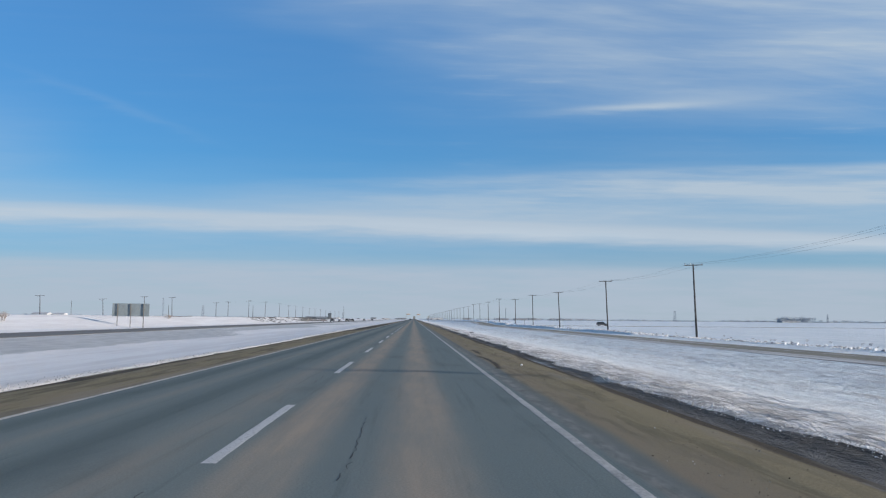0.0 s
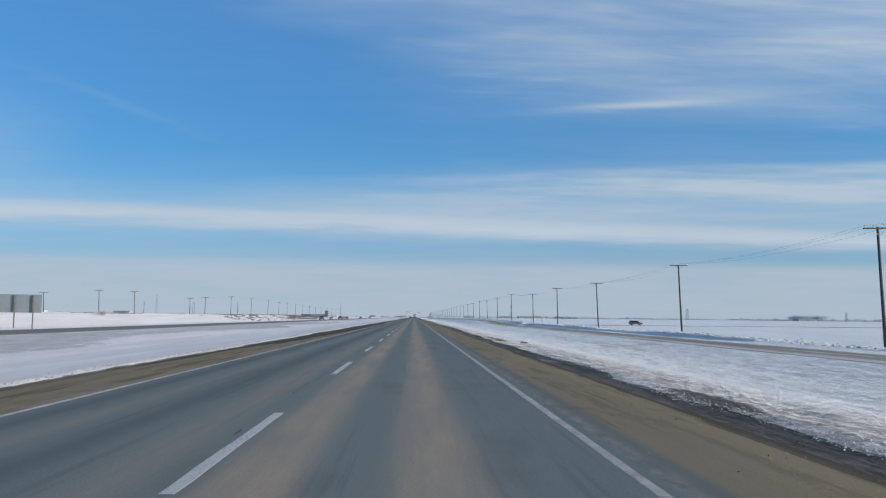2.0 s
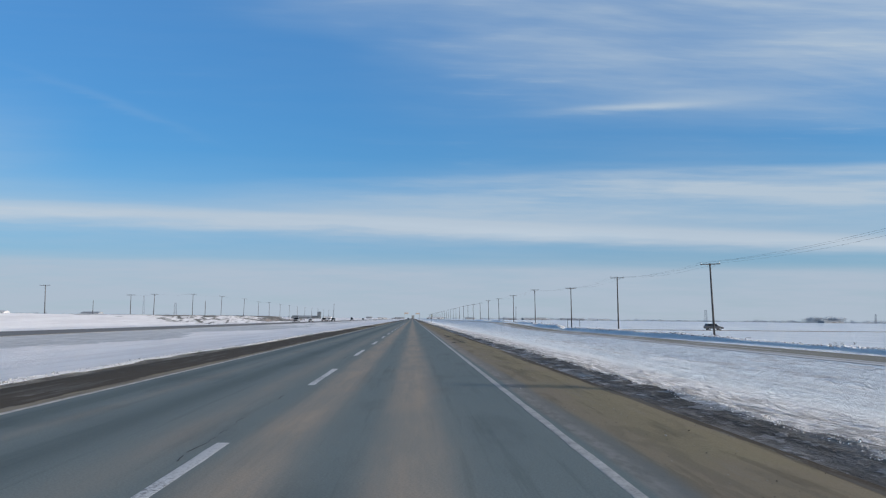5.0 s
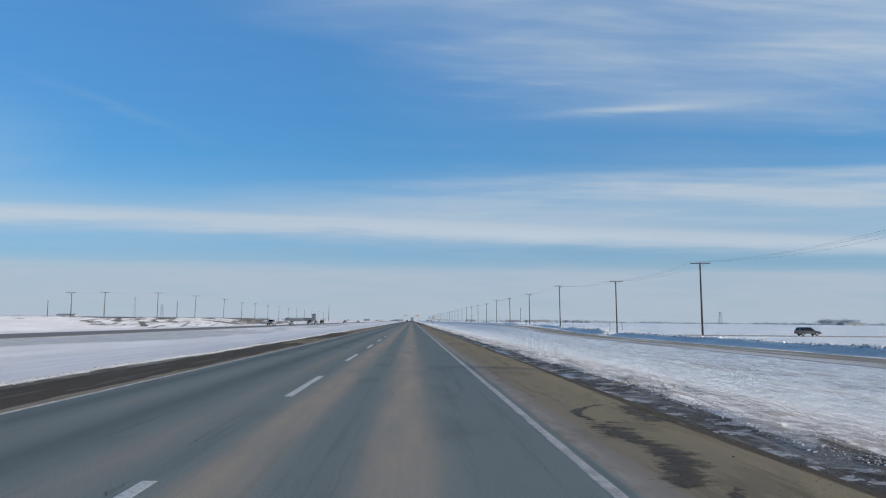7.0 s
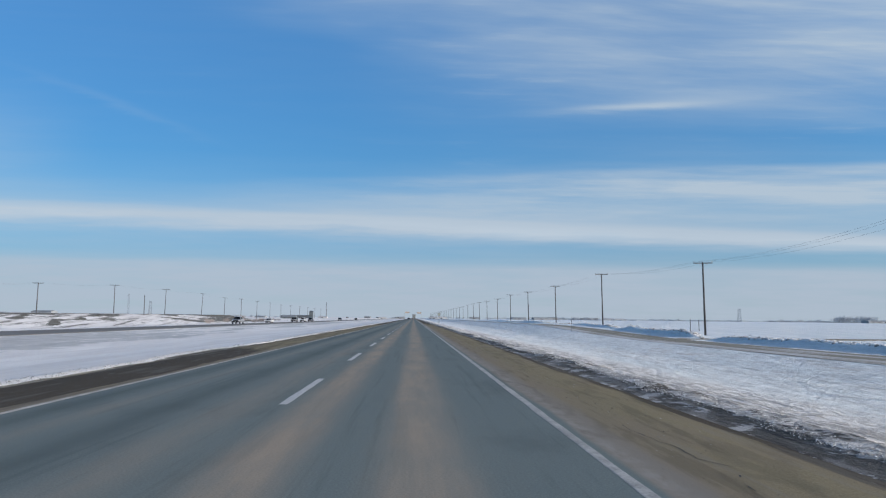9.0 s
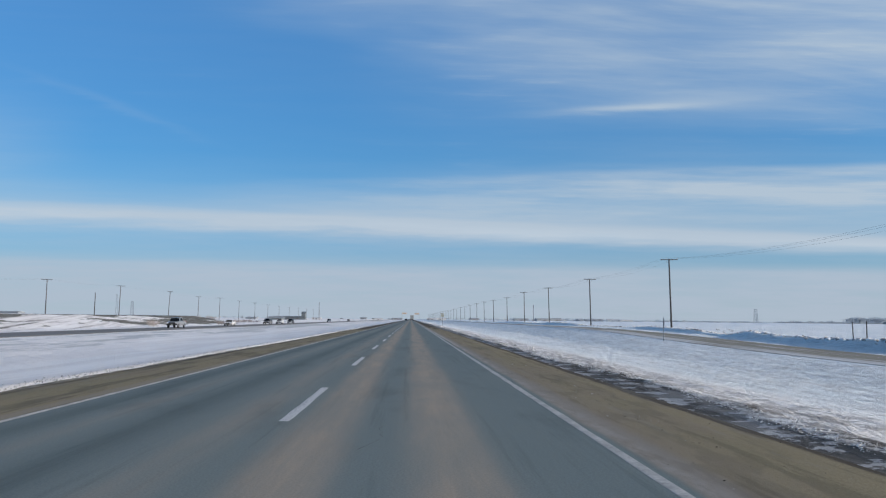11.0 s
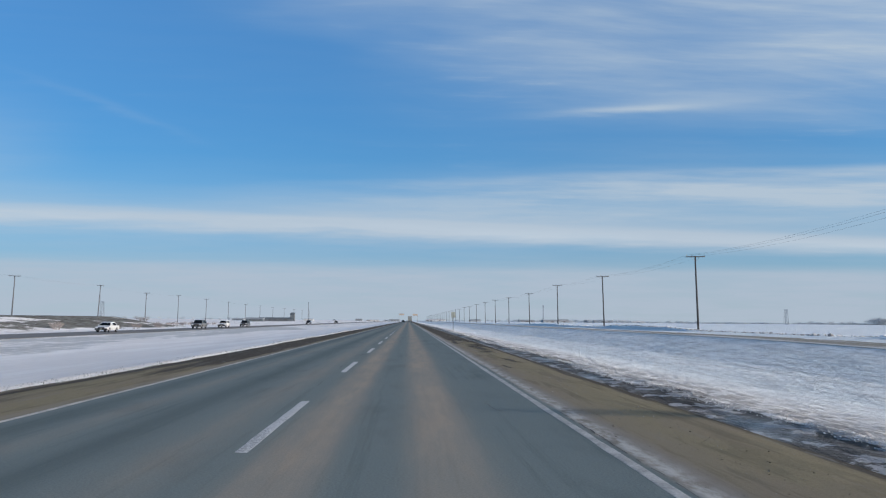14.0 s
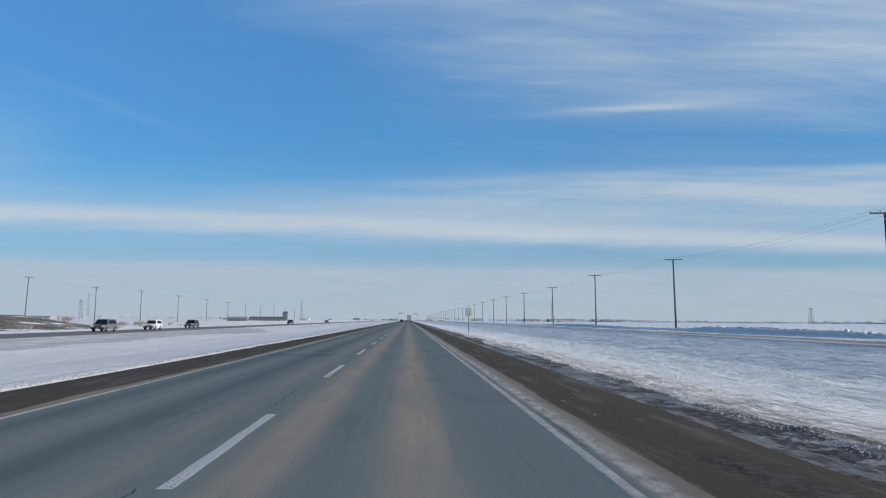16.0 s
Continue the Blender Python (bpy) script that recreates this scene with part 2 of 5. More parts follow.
    on_berm = k.math("MULTIPLY", k.math("MULTIPLY", k.step(x, -57.0, -62.0), k.step(x, -100.0, -90.0)), k.math("MULTIPLY", k.step(yy, 330.0, 370.0), k.step(yy, 520.0, 470.0)))
    white = k.mix(k.math("MULTIPLY", on_berm, k.step(shelf, 0.46, 0.56, 0.0, 0.55)), white, (0.52, 0.475, 0.45))
    is_soil = k.math("MAXIMUM", is_soil, k.math("MULTIPLY", k.math("MULTIPLY", on_berm, k.step(yy, 450.0, 420.0, 0.15, 1.0)), k.step(shelf, 0.575, 0.61, 0.0, 0.85)))
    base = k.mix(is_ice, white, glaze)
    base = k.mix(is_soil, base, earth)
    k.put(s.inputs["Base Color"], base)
    puddle = k.math("MULTIPLY", is_ice, k.step(pool, 0.61, 0.69))
    k.put(s.inputs["Roughness"], k.math("SUBTRACT", 0.82, k.math("MULTIPLY", puddle, 0.45)))
    k.put(s.inputs["Specular IOR Level"], k.math("ADD", 0.25, k.math("MULTIPLY", puddle, 0.25)))
    h = k.math("ADD", k.math("MULTIPLY", n5, 2.0), k.math("ADD", k.math("MULTIPLY", n6, k.math("ADD", 1.3, k.math("MULTIPLY", churn, 3.0))), k.math("MULTIPLY", n4, 0.15)))
    h = k.math("ADD", h, k.math("ADD", k.math("MULTIPLY", n7, 1.2), k.math("MULTIPLY", n2, k.math("MULTIPLY", ploughed, 0.4))))
    # wind-cut ridges: long broken steps
    n8 = k.noise(k.stretched(p, 1.0, 0.24, 1.0), 1.0, 6.0, 0.60)
    cut = k.math("ADD", k.step(n8, 0.44, 0.50), k.step(n8, 0.54, 0.60))
    h = k.math("ADD", h, k.math("MULTIPLY", cut, k.math("MULTIPLY", k.step(x, 4.9, 5.6), k.step(x, 29.0, 26.0, 0.10, 0.55))))
    h = k.math("MULTIPLY", h, k.math("ADD", 0.35, k.math("MULTIPLY", k.step(x, -8.6, -7.6), 0.65)))
    bump(k, s, h, 0.9, 0.14)


def build_asphalt(k, s):
    """Worn asphalt with tyre paths, dust between them and dirty or wet shoulders."""
    p = k.node("NewGeometry").outputs["Position"]
    x, y, z = k.node("SeparateXYZ", p).outputs
    long = k.noise(k.stretched(p, 1.0, 0.02, 1.0), 1.6, 4.0, 0.6)
    blot = k.noise(k.stretched(p, 1.0, 0.3, 1.0), 0.8, 5.0, 0.6)
    grit = k.noise(p, 46.0, 5.0, 0.7)
    speck = k.noise(p, 190.0, 2.0, 0.6)
    smear = k.noise(k.stretched(p, 1.0, 0.07, 1.0), 3.2, 6.0, 0.65)
    xs = k.math("ADD", x, k.math("MULTIPLY", k.math("SUBTRACT", long, 0.5), 0.32))
    stone = k.mix(k.step(grit, 0.3, 0.7), (0.148, 0.181, 0.180), (0.203, 0.241, 0.237))
    stone = k.mix(k.step(speck, 0.55, 0.75, 0.0, 0.5), stone, (0.21, 0.205, 0.20))
    stone = k.mix(k.step(blot, 0.5, 0.72, 0.0, 0.35), stone, (0.086, 0.104, 0.108))
    fibre = k.noise(k.stretched(p, 1.0, 0.02, 1.0), 5.0, 5.0, 0.7)
    stone = k.mix(k.step(fibre, 0.5, 0.68, 0.0, 0.22), stone, (0.170, 0.195, 0.192))
    stone = k.mix(k.step(fibre, 0.48, 0.34, 0.0, 0.22), stone, (0.066, 0.088, 0.091))
    scuff = k.noise(k.stretched(p, 0.5, 1.0, 1.0), 2.6, 8.0, 0.75)
    stone = k.mix(k.step(scuff, 0.63, 0.69, 0.0, 0.4), stone, (0.24, 0.24, 0.23))
    worn = k.math("ADD", k.gauss(xs, -4.85, 0.24), k.gauss(xs, -3.42, 0.30))
    stone = k.mix(k.math("MULTIPLY", worn, 0.45), stone, (0.070, 0.092, 0.096))
    dust = k.math("ADD", k.gauss(xs, 0.14, 0.42), k.gauss(xs, -1.30, 0.38))
    dust = k.math("ADD", dust, k.math("MULTIPLY", k.gauss(xs, -4.20, 0.24), 0.34))
    dust = k.math("ADD", dust, k.math("MULTIPLY", k.gauss(xs, -2.48, 0.42), 0.42))
    dust = k.math("ADD", k.math("MULTIPLY", dust, 0.45), k.math("MULTIPLY", k.step(dust, 0.10, 0.85), 0.42))
    dust = k.math("MULTIPLY", dust, k.math("MULTIPLY", k.step(blot, 0.36, 0.64, 0.70, 1.06), k.step(smear, 0.38, 0.62, 0.78, 1.10)), clamp=True)
    body = k.mix(k.math("MULTIPLY", dust, 0.92), stone, k.mix(k.step(grit, 0.3, 0.7), (0.345, 0.279, 0.217), (0.430, 0.357, 0.281)))
    # shoulders: ochre dirt, and stretches where bare wet asphalt shows
    mud = k.mix(k.step(grit, 0.25, 0.75), (0.198, 0.166, 0.104), (0.312, 0.264, 0.172))
    mud = k.mix(k.step(blot, 0.48, 0.60, 0.0, 0.5), mud, (0.250, 0.204, 0.150))
    mud = k.mix(k.math("MULTIPLY", k.step(xs, 3.05, 2.45, 0.0, 0.42), k.step(x, 0.0, 1.0)), mud, (0.268, 0.222, 0.172))
    run = k.noise(k.stretched(p, 1.0, 0.07, 1.0), 2.4, 6.0, 0.66)
    mud = k.mix(k.step(run, 0.46, 0.39, 0.0, 0.30), mud, (0.080, 0.066, 0.046))
    mud = k.mix(k.step(run, 0.56, 0.64, 0.0, 0.4), mud, (0.26, 0.232, 0.185))
    pale = k.step(k.math("ADD", x, k.math("MULTIPLY", k.math("SUBTRACT", blot, 0.5), 0.3)), 2.46, 2.24, 0.0, 0.85)
    mud = k.mix(k.math("MULTIPLY", pale, k.step(x, 0.0, 1.0)), mud, k.mix(k.step(y, 120.0, 165.0), (0.150, 0.172, 0.172), (0.262, 0.236, 0.205)))
    wet = k.mix(k.step(grit, 0.3, 0.7), (0.058, 0.047, 0.036), (0.118, 0.098, 0.075))
    wet = k.mix(k.step(smear, 0.52, 0.62, 0.0, 0.6), wet, (0.150, 0.136, 0.118))
    wet = k.mix(k.step(k.noise(k.stretched(p, 1.0, 0.16, 1.0), 4.0, 6.0, 0.7), 0.60, 0.66, 0.0, 0.5), wet, (0.24, 0.23, 0.215))
    patch = k.noise(k.stretched(p, 1.0, 0.07, 1.0), 1.0, 6.0, 0.62)
    # where along the road the left and the right shoulder turn dark
    left = k.math("SUBTRACT", k.step(y, 70.0, 98.0), k.step(y, 218.0, 226.0))
    left = k.math("ADD", left, k.math("SUBTRACT", k.step(y, 229.0, 237.0), k.step(y, 254.0, 264.0)))
    left = k.math("ADD", left, k.step(y, 364.0, 388.0))
    right = k.step(y, 403.0, 414.0)
    right = k.math("ADD", right, k.math("MULTIPLY", k.gauss(y, 402.0, 18.0), 0.35))
    strip = k.math("ADD", x, k.math("MULTIPLY", k.math("SUBTRACT", smear, 0.5), 0.3))
    on_left = k.step(x, -5.30, -5.40)
    on_right = k.step(k.math("ADD", x, k.math("MULTIPLY", k.math("SUBTRACT", blot, 0.5), 0.25)), 1.90, 2.02)
    verge = k.math("SUBTRACT", strip, k.math("ADD", k.step(y, 120.0, 90.0, 0.0, -0.62), k.math("MULTIPLY", k.math("SUBTRACT", blot, 0.5), 0.5)))
    damp = k.math("ADD", k.math("MULTIPLY", left, k.step(verge, -5.50, -5.72)), k.math("MULTIPLY", right, k.step(x, 2.25, 2.6)))
    damp = k.math("ADD", k.math("MULTIPLY", damp, 0.62), k.math("MULTIPLY", k.math("SUBTRACT", patch, 0.5), 1.4))
    rim = k.math("ADD", k.step(strip, 3.55, 4.0, 0.0, 0.5), k.step(strip, -6.7, -7.3, 0.0, 0.4))
    damp = k.step(k.math("ADD", damp, rim), 0.24, 0.40)
    # narrow channels that melt water has washed through the dirt
    vein = k.math("ABSOLUTE", k.math("SUBTRACT", k.noise(k.stretched(p, 1.0, 0.22, 1.0), 0.62, 4.0, 0.55), 0.5))
    vein = k.math("MULTIPLY", k.step(vein, 0.034, 0.010), k.step(patch, 0.42, 0.52))
    damp = k.math("MAXIMUM", damp, k.math("MULTIPLY", vein, 0.22))
    fleck = k.noise(p, 95.0, 3.0, 0.7)
    beige = k.math("MULTIPLY", k.step(strip, -5.72, -5.48), k.step(x, 0.0, -1.0, 0.0, 0.75))
    mud = k.mix(beige, mud, (0.27, 0.235, 0.19))
    soaked = k.math("MULTIPLY", k.step(run, 0.50, 0.42, 0.0, 0.38), k.step(x, 0.0, -1.0))
    mud = k.mix(soaked, mud, (0.096, 0.086, 0.072))
    side = k.mix(damp, mud, wet)
    side = k.mix(k.step(fleck, 0.58, 0.70, 0.0, 0.55), side, (0.045, 0.040, 0.034))
    side = k.mix(k.math("MULTIPLY", k.step(fleck, 0.40, 0.30, 0.0, 0.45), k.math("SUBTRACT", 1.0, k.math("MULTIPLY", damp, 0.8))), side, (0.34, 0.31, 0.26))
    # crust of dried salt outside the line
    salt = k.math("MULTIPLY", k.gauss(x, 2.06, 0.13), k.step(y, 290.0, 350.0, 0.25, 1.0))
    salt = k.math("MULTIPLY", salt, k.step(k.noise(k.stretched(p, 1.0, 0.3, 1.0), 6.0, 6.0, 0.7), 0.34, 0.64))
    side = k.mix(salt, side, (0.52, 0.50, 0.47))
    body = k.mix(k.math("MAXIMUM", on_left, on_right), body, side)
    k.put(s.inputs["Base Color"], body)
    edge = k.math("MULTIPLY", damp, k.math("MAXIMUM", on_left, on_right))
    k.put(s.inputs["Roughness"], k.math("SUBTRACT", 0.97, k.math("MULTIPLY", edge, 0.10)))
    s.inputs["Specular IOR Level"].default_value = 0.06
    bump(k, s, k.math("ADD", grit, k.math("MULTIPLY", speck, 0.5)), 0.5, 0.012)


def build_line_paint(k, s):
    p = k.node("NewGeometry").outputs["Position"]
    n = k.noise(p, 26.0, 6.0, 0.7)
    m = k.noise(k.stretched(p, 1.0, 0.3, 1.0), 1.2, 4.0, 0.6)
    worn = k.step(k.math("ADD", n, k.math("MULTIPLY", m, 0.5)), 0.74, 0.92)
    k.put(s.inputs["Base Color"], k.mix(worn, k.mix(k.step(m, 0.35, 0.65), (0.50, 0.49, 0.47), (0.62, 0.61, 0.59)), (0.20, 0.19, 0.18)))
    s.inputs["Roughness"].default_value = 0.7
    bump(k, s, n, 0.4, 0.006)


def build_gravel(k, s):
    """Packed gravel with snow ground into it, in long tracks."""
    p = k.node("NewGeometry").outputs["Position"]
    x, y, z = k.node("SeparateXYZ", p).outputs
    t = k.noise(k.stretched(p, 1.0, 0.03, 1.0), 1.1, 5.0, 0.6)
    n = k.noise(p, 8.0, 6.0, 0.65)
    g = k.noise(p, 60.0, 3.0, 0.6)
    bare = k.mix(k.step(n, 0.3, 0.7), (0.165, 0.148, 0.112), (0.26, 0.236, 0.185))
    bare = k.mix(k.step(g, 0.6, 0.75, 0.0, 0.3), bare, (0.36, 0.34, 0.31))
    snow = k.mix(k.step(n, 0.35, 0.65), (0.60, 0.60, 0.62), (0.78, 0.77, 0.78))
    near = k.step(x, 31.6, 29.4, 0.0, 0.17)
    share = k.step(k.math("ADD", k.math("ADD", t, near), k.math("MULTIPLY", k.math("SUBTRACT", n, 0.5), 0.35)), 0.52, 0.66)
    k.put(s.inputs["Base Color"], k.mix(k.math("MULTIPLY", share, 0.6), bare, snow))
    s.inputs["Roughness"].default_value = 0.85
    bump(k, s, k.math("ADD", n, k.math("MULTIPLY", g, 0.4)), 0.6, 0.03)


def build_opposite(k, s):
    p = k.node("NewGeometry").outputs["Position"]
    n = k.noise(p, 4.0, 6.0, 0.6)
    t = k.noise(k.stretched(p, 1.0, 0.02, 1.0), 0.7, 4.0, 0.6)
    c = k.mix(k.step(n, 0.3, 0.7), (0.13, 0.122, 0.114), (0.195, 0.182, 0.168))
    k.put(s.inputs["Base Color"], k.mix(k.step(t, 0.45, 0.7, 0.0, 0.5), c, (0.24, 0.215, 0.19)))
    s.inputs["Roughness"].default_value = 0.85


def build_wood(k, s):
    p = k.node("TexCoord").outputs["Object"]
    g = k.noise(k.stretched(p, 14.0, 14.0, 0.7), 2.0, 6.0, 0.65)
    d = k.noise(p, 0.6, 3.0)
    c = k.mix(k.step(g, 0.3, 0.7), (0.034, 0.033, 0.034), (0.078, 0.075, 0.074))
    k.put(s.inputs["Base Color"], k.mix(k.step(d, 0.4, 0.7, 0.0, 0.5), c, (0.145, 0.14, 0.135)))
    s.inputs["Roughness"].default_value = 0.85
    bump(k, s, g, 0.6, 0.01)


def build_twig(k, s):
    r = k.node("NewGeometry").outputs["Random Per Island"]
    k.put(s.inputs["Base Color"], k.mix(r, (0.13, 0.11, 0.095), (0.34, 0.31, 0.28)))
    s.inputs["Roughness"].default_value = 0.9


def build_clump(k, s):
    r = k.node("NewGeometry").outputs["Random Per Island"]
    p = k.node("NewGeometry").outputs["Position"]
    n = k.noise(p, 18.0, 5.0, 0.6)
    c = k.mix(k.step(r, 0.0, 0.8), (0.34, 0.325, 0.31), (0.92, 0.91, 0.90))
    k.put(s.inputs["Base Color"], k.mix(k.step(n, 0.58, 0.72, 0.0, 0.5), c, (0.42, 0.40, 0.38)))
    s.inputs["Roughness"].default_value = 0.85
    s.inputs["Specular IOR Level"].default_value = 0.2
    bump(k, s, n, 0.6, 0.03)


def build_pebble(k, s):
    r = k.node("NewGeometry").outputs["Random Per Island"]
    k.put(s.inputs["Base Color"], k.ramp(r, [(0.0, (0.05, 0.044, 0.036)), (0.5, (0.15, 0.13, 0.10)), (0.8, (0.30, 0.28, 0.24)), (1.0, (0.55, 0.54, 0.52))]))
    s.inputs["Roughness"].default_value = 0.85


M_GROUND = material("snow_ground", build_snow_ground)
M_ASPHALT = material("worn_asphalt", build_asphalt)
M_LINE = material("road_paint", build_line_paint)
M_EDGELINE = simple("worn_edge_paint", (0.375, 0.368, 0.352), 0.8, 0.0, 30.0, 0.22, 0.004)
M_DIRTYLINE = simple("dusty_road_paint", (0.47, 0.435, 0.39), 0.8, 0.0, 24.0, 0.22, 0.004)
M_GRAVEL = material("snowy_gravel", build_gravel)
M_OPPOSITE = material("far_asphalt", build_opposite)
M_WOOD = material("weathered_pole_wood", build_wood)


def build_grey_wood(k, s):
    p = k.node("TexCoord").outputs["Object"]
    g = k.noise(k.stretched(p, 14.0, 14.0, 0.7), 2.0, 6.0, 0.65)
    d = k.noise(p, 0.5, 3.0)
    # lighter and bluer than the near poles: distance haze put into the colour
    c = k.mix(k.step(g, 0.3, 0.7), (0.070, 0.074, 0.082), (0.135, 0.138, 0.146))
    k.put(s.inputs["Base Color"], k.mix(k.step(d, 0.4, 0.7, 0.0, 0.4), c, (0.20, 0.20, 0.205)))
    s.inputs["Roughness"].default_value = 0.9
    bump(k, s, g, 0.6, 0.01)


M_GREYWOOD = material("haze_grey_pole_wood", build_grey_wood)
M_TWIG = material("bare_twigs", build_twig)


def build_frost(k, s):
    r = k.node("NewGeometry").outputs["Random Per Island"]
    k.put(s.inputs["Base Color"], k.mix(r, (0.30, 0.30, 0.30), (0.52, 0.53, 0.54)))
    s.inputs["Roughness"].default_value = 0.9


def build_brush(k, s):
    r = k.node("NewGeometry").outputs["Random Per Island"]
    k.put(s.inputs["Base Color"], k.mix(r, (0.24, 0.205, 0.185), (0.46, 0.41, 0.385)))
    s.inputs["Roughness"].default_value = 0.9


M_BRUSH = material("pale_brush_twigs", build_brush)
M_FROST = material("frosted_twigs", build_frost)
# distance haze is put into the pale blue-grey of far twigs
M_HAZETWIG = simple("haze_pale_twigs", (0.40, 0.435, 0.475), 0.9)
M_CLUMP = material("snow_clods", build_clump)
M_GREYCLOD = simple("dirty_snow_crumbs", (0.45, 0.435, 0.42), 0.95, 0.0, 9.0, 0.55)
M_CRACK = simple("crack_tar", (0.028, 0.027, 0.027), 0.8)
M_PALECRACK = simple("crack_salt", (0.36, 0.36, 0.35), 0.85)


def build_wet(k, s):
    """Damp silt whose rim frays out into the dry dirt."""
    p = k.node("NewGeometry").outputs["Position"]
    fade = k.node("Attribute")
    fade.attribute_name = "fade"
    n = k.math("ADD", k.math("MULTIPLY", k.noise(k.stretched(p, 1.0, 0.8, 1.0), 3.2, 8.0, 0.75), 0.65), k.math("MULTIPLY", k.noise(k.stretched(p, 0.5, 1.6, 1.0), 5.0, 5.0, 0.7), 0.35))
    k.put(s.inputs["Base Color"], k.mix(k.step(n, 0.35, 0.65), (0.052, 0.045, 0.039), (0.105, 0.092, 0.077)))
    k.put(s.inputs["Alpha"], k.math("MULTIPLY", k.step(k.math("ADD", fade.outputs["Fac"], k.math("MULTIPLY", k.math("SUBTRACT", n, 0.5), 4.6)), 0.25, 0.95), 0.88))
    s.inputs["Roughness"].default_value = 0.9
    s.inputs["Specular IOR Level"].default_value = 0.2


M_WET = material("wet_dirt", build_wet)
M_FARMAST = simple("faded_mast_grey", (0.20, 0.23, 0.27), 0.85)
M_STEEL = simple("galvanised_steel", (0.36, 0.37, 0.38), 0.5, 0.7, 12.0)
M_BOARD = simple("board_back_grey", (0.255, 0.295, 0.305), 0.6, 0.1, 2.0, 0.05)
M_POST = simple("post_brown_steel", (0.17, 0.155, 0.14), 0.7)
M_WIRE = simple("cable_aluminium", (0.16, 0.17, 0.18), 0.5, 0.5)
M_CERAMIC = simple("insulator_glaze", (0.32, 0.34, 0.36), 0.25)
M_TYRE = simple("tyre_rubber", (0.022, 0.022, 0.023), 0.85)
M_RIM = simple("alloy_rim", (0.42, 0.42, 0.43), 0.35, 0.8)
M_GLASS = glass_dark("tinted_glass")
M_TRIM = simple("black_trim", (0.03, 0.03, 0.032), 0.55)
M_LAMP = simple("headlamp_lens", (0.75, 0.76, 0.78), 0.12)
M_RED = simple("tail_lamp_red", (0.42, 0.02, 0.02), 0.25)
# amber of the far boards, paled in its base colour to suggest haze
M_YELLOW = simple("haze_pale_amber", (0.50, 0.41, 0.33), 0.6)
M_AMBERMARK = simple("amber_marks", (0.42, 0.33, 0.27), 0.6)
M_SIGNWHITE = simple("sign_face_pale", (0.33, 0.35, 0.30), 0.45)
M_SIGNDARK = simple("sign_back_dark", (0.10, 0.10, 0.105), 0.6)
M_SIGNMARK = simple("sign_marks_grey", (0.12, 0.13, 0.12), 0.6)
# far walls: dark paint lightened in the base colour for haze
M_BARN = simple("farm_wall_dark", (0.27, 0.29, 0.305), 0.75)
M_SHED = simple("shed_wall_dark", (0.12, 0.14, 0.15), 0.75)
M_BARNLIGHT = simple("farm_wall_pale", (0.55, 0.55, 0.54), 0.7)
M_ROOF = simple("farm_roof_snowy", (0.52, 0.52, 0.53), 0.7)
M_TRUCKBOX = simple("truck_box_grey", (0.27, 0.28, 0.27), 0.5)


# ---- mesh helpers ----
def mesh_of(name, bm, mat):
    me = bpy.data.meshes.new(name)
    bm.to_mesh(me)
    bm.free()
    me.materials.append(mat)
    return me


def part(name, bm, mat, parent, label="", smooth=False):
    me = mesh_of(name, bm, mat)
    if smooth:
        me.polygons.foreach_set("use_smooth", [True] * len(me.polygons))
    ob = new(name, me)
    ob.parent = parent
    return tagged(ob, label)


def base(name, m, label, category, group="", kind=""):
    ob = new(name)
    ob.empty_display_size = 0.2
    ob.matrix_basis = m
    return tagged(ob, label, category, group, kind)


def box(cx, cy, cz, sx, sy, sz, bevel=0.0, bm=None):
    own = bm or bmesh.new()
    made = bmesh.ops.create_cube(own, size=1.0, matrix=Matrix.Translation((cx, cy, cz)) @ Matrix.Diagonal((sx, sy, sz, 1)))
    if bevel:
        edges = list({e for v in made["verts"] for e in v.link_edges})
        bmesh.ops.bevel(own, geom=edges, offset=bevel, segments=2, affect="EDGES")
    return own


def rod(a, b, r0, r1, sides=10, bm=None):
    own = bm or bmesh.new()
    a, b = Vector(a), Vector(b)
    turn = (b - a).to_track_quat("Z", "Y").to_matrix().to_4x4()
    bmesh.ops.create_cone(own, segments=sides, radius1=r0, radius2=r1, depth=(b - a).length, cap_ends=True, matrix=Matrix.Translation((a + b) / 2) @ turn)
    return own


def side_shape(outline, half, tuck=0.0, tuck_from=0.0, bevel=0.0):
    """A closed outline in y and z, carried across x; above tuck_from it leans inward by tuck."""
    bm = bmesh.new()
    rows = []
    for s in (-1, 1):
        rows.append([bm.verts.new((s * (half - tuck * max(0.0, z - tuck_from)), y, z)) for y, z in outline])
    n = len(outline)
    bm.faces.new(rows[0][::-1])
    bm.faces.new(rows[1])
    for i in range(n):
        bm.faces.new((rows[0][i], rows[0][(i + 1) % n], rows[1][(i + 1) % n], rows[1][i]))
    bmesh.ops.recalc_face_normals(bm, faces=bm.faces)
    if bevel:
        bmesh.ops.bevel(bm, geom=list(bm.edges), offset=bevel, segments=2, affect="EDGES")
    return bm


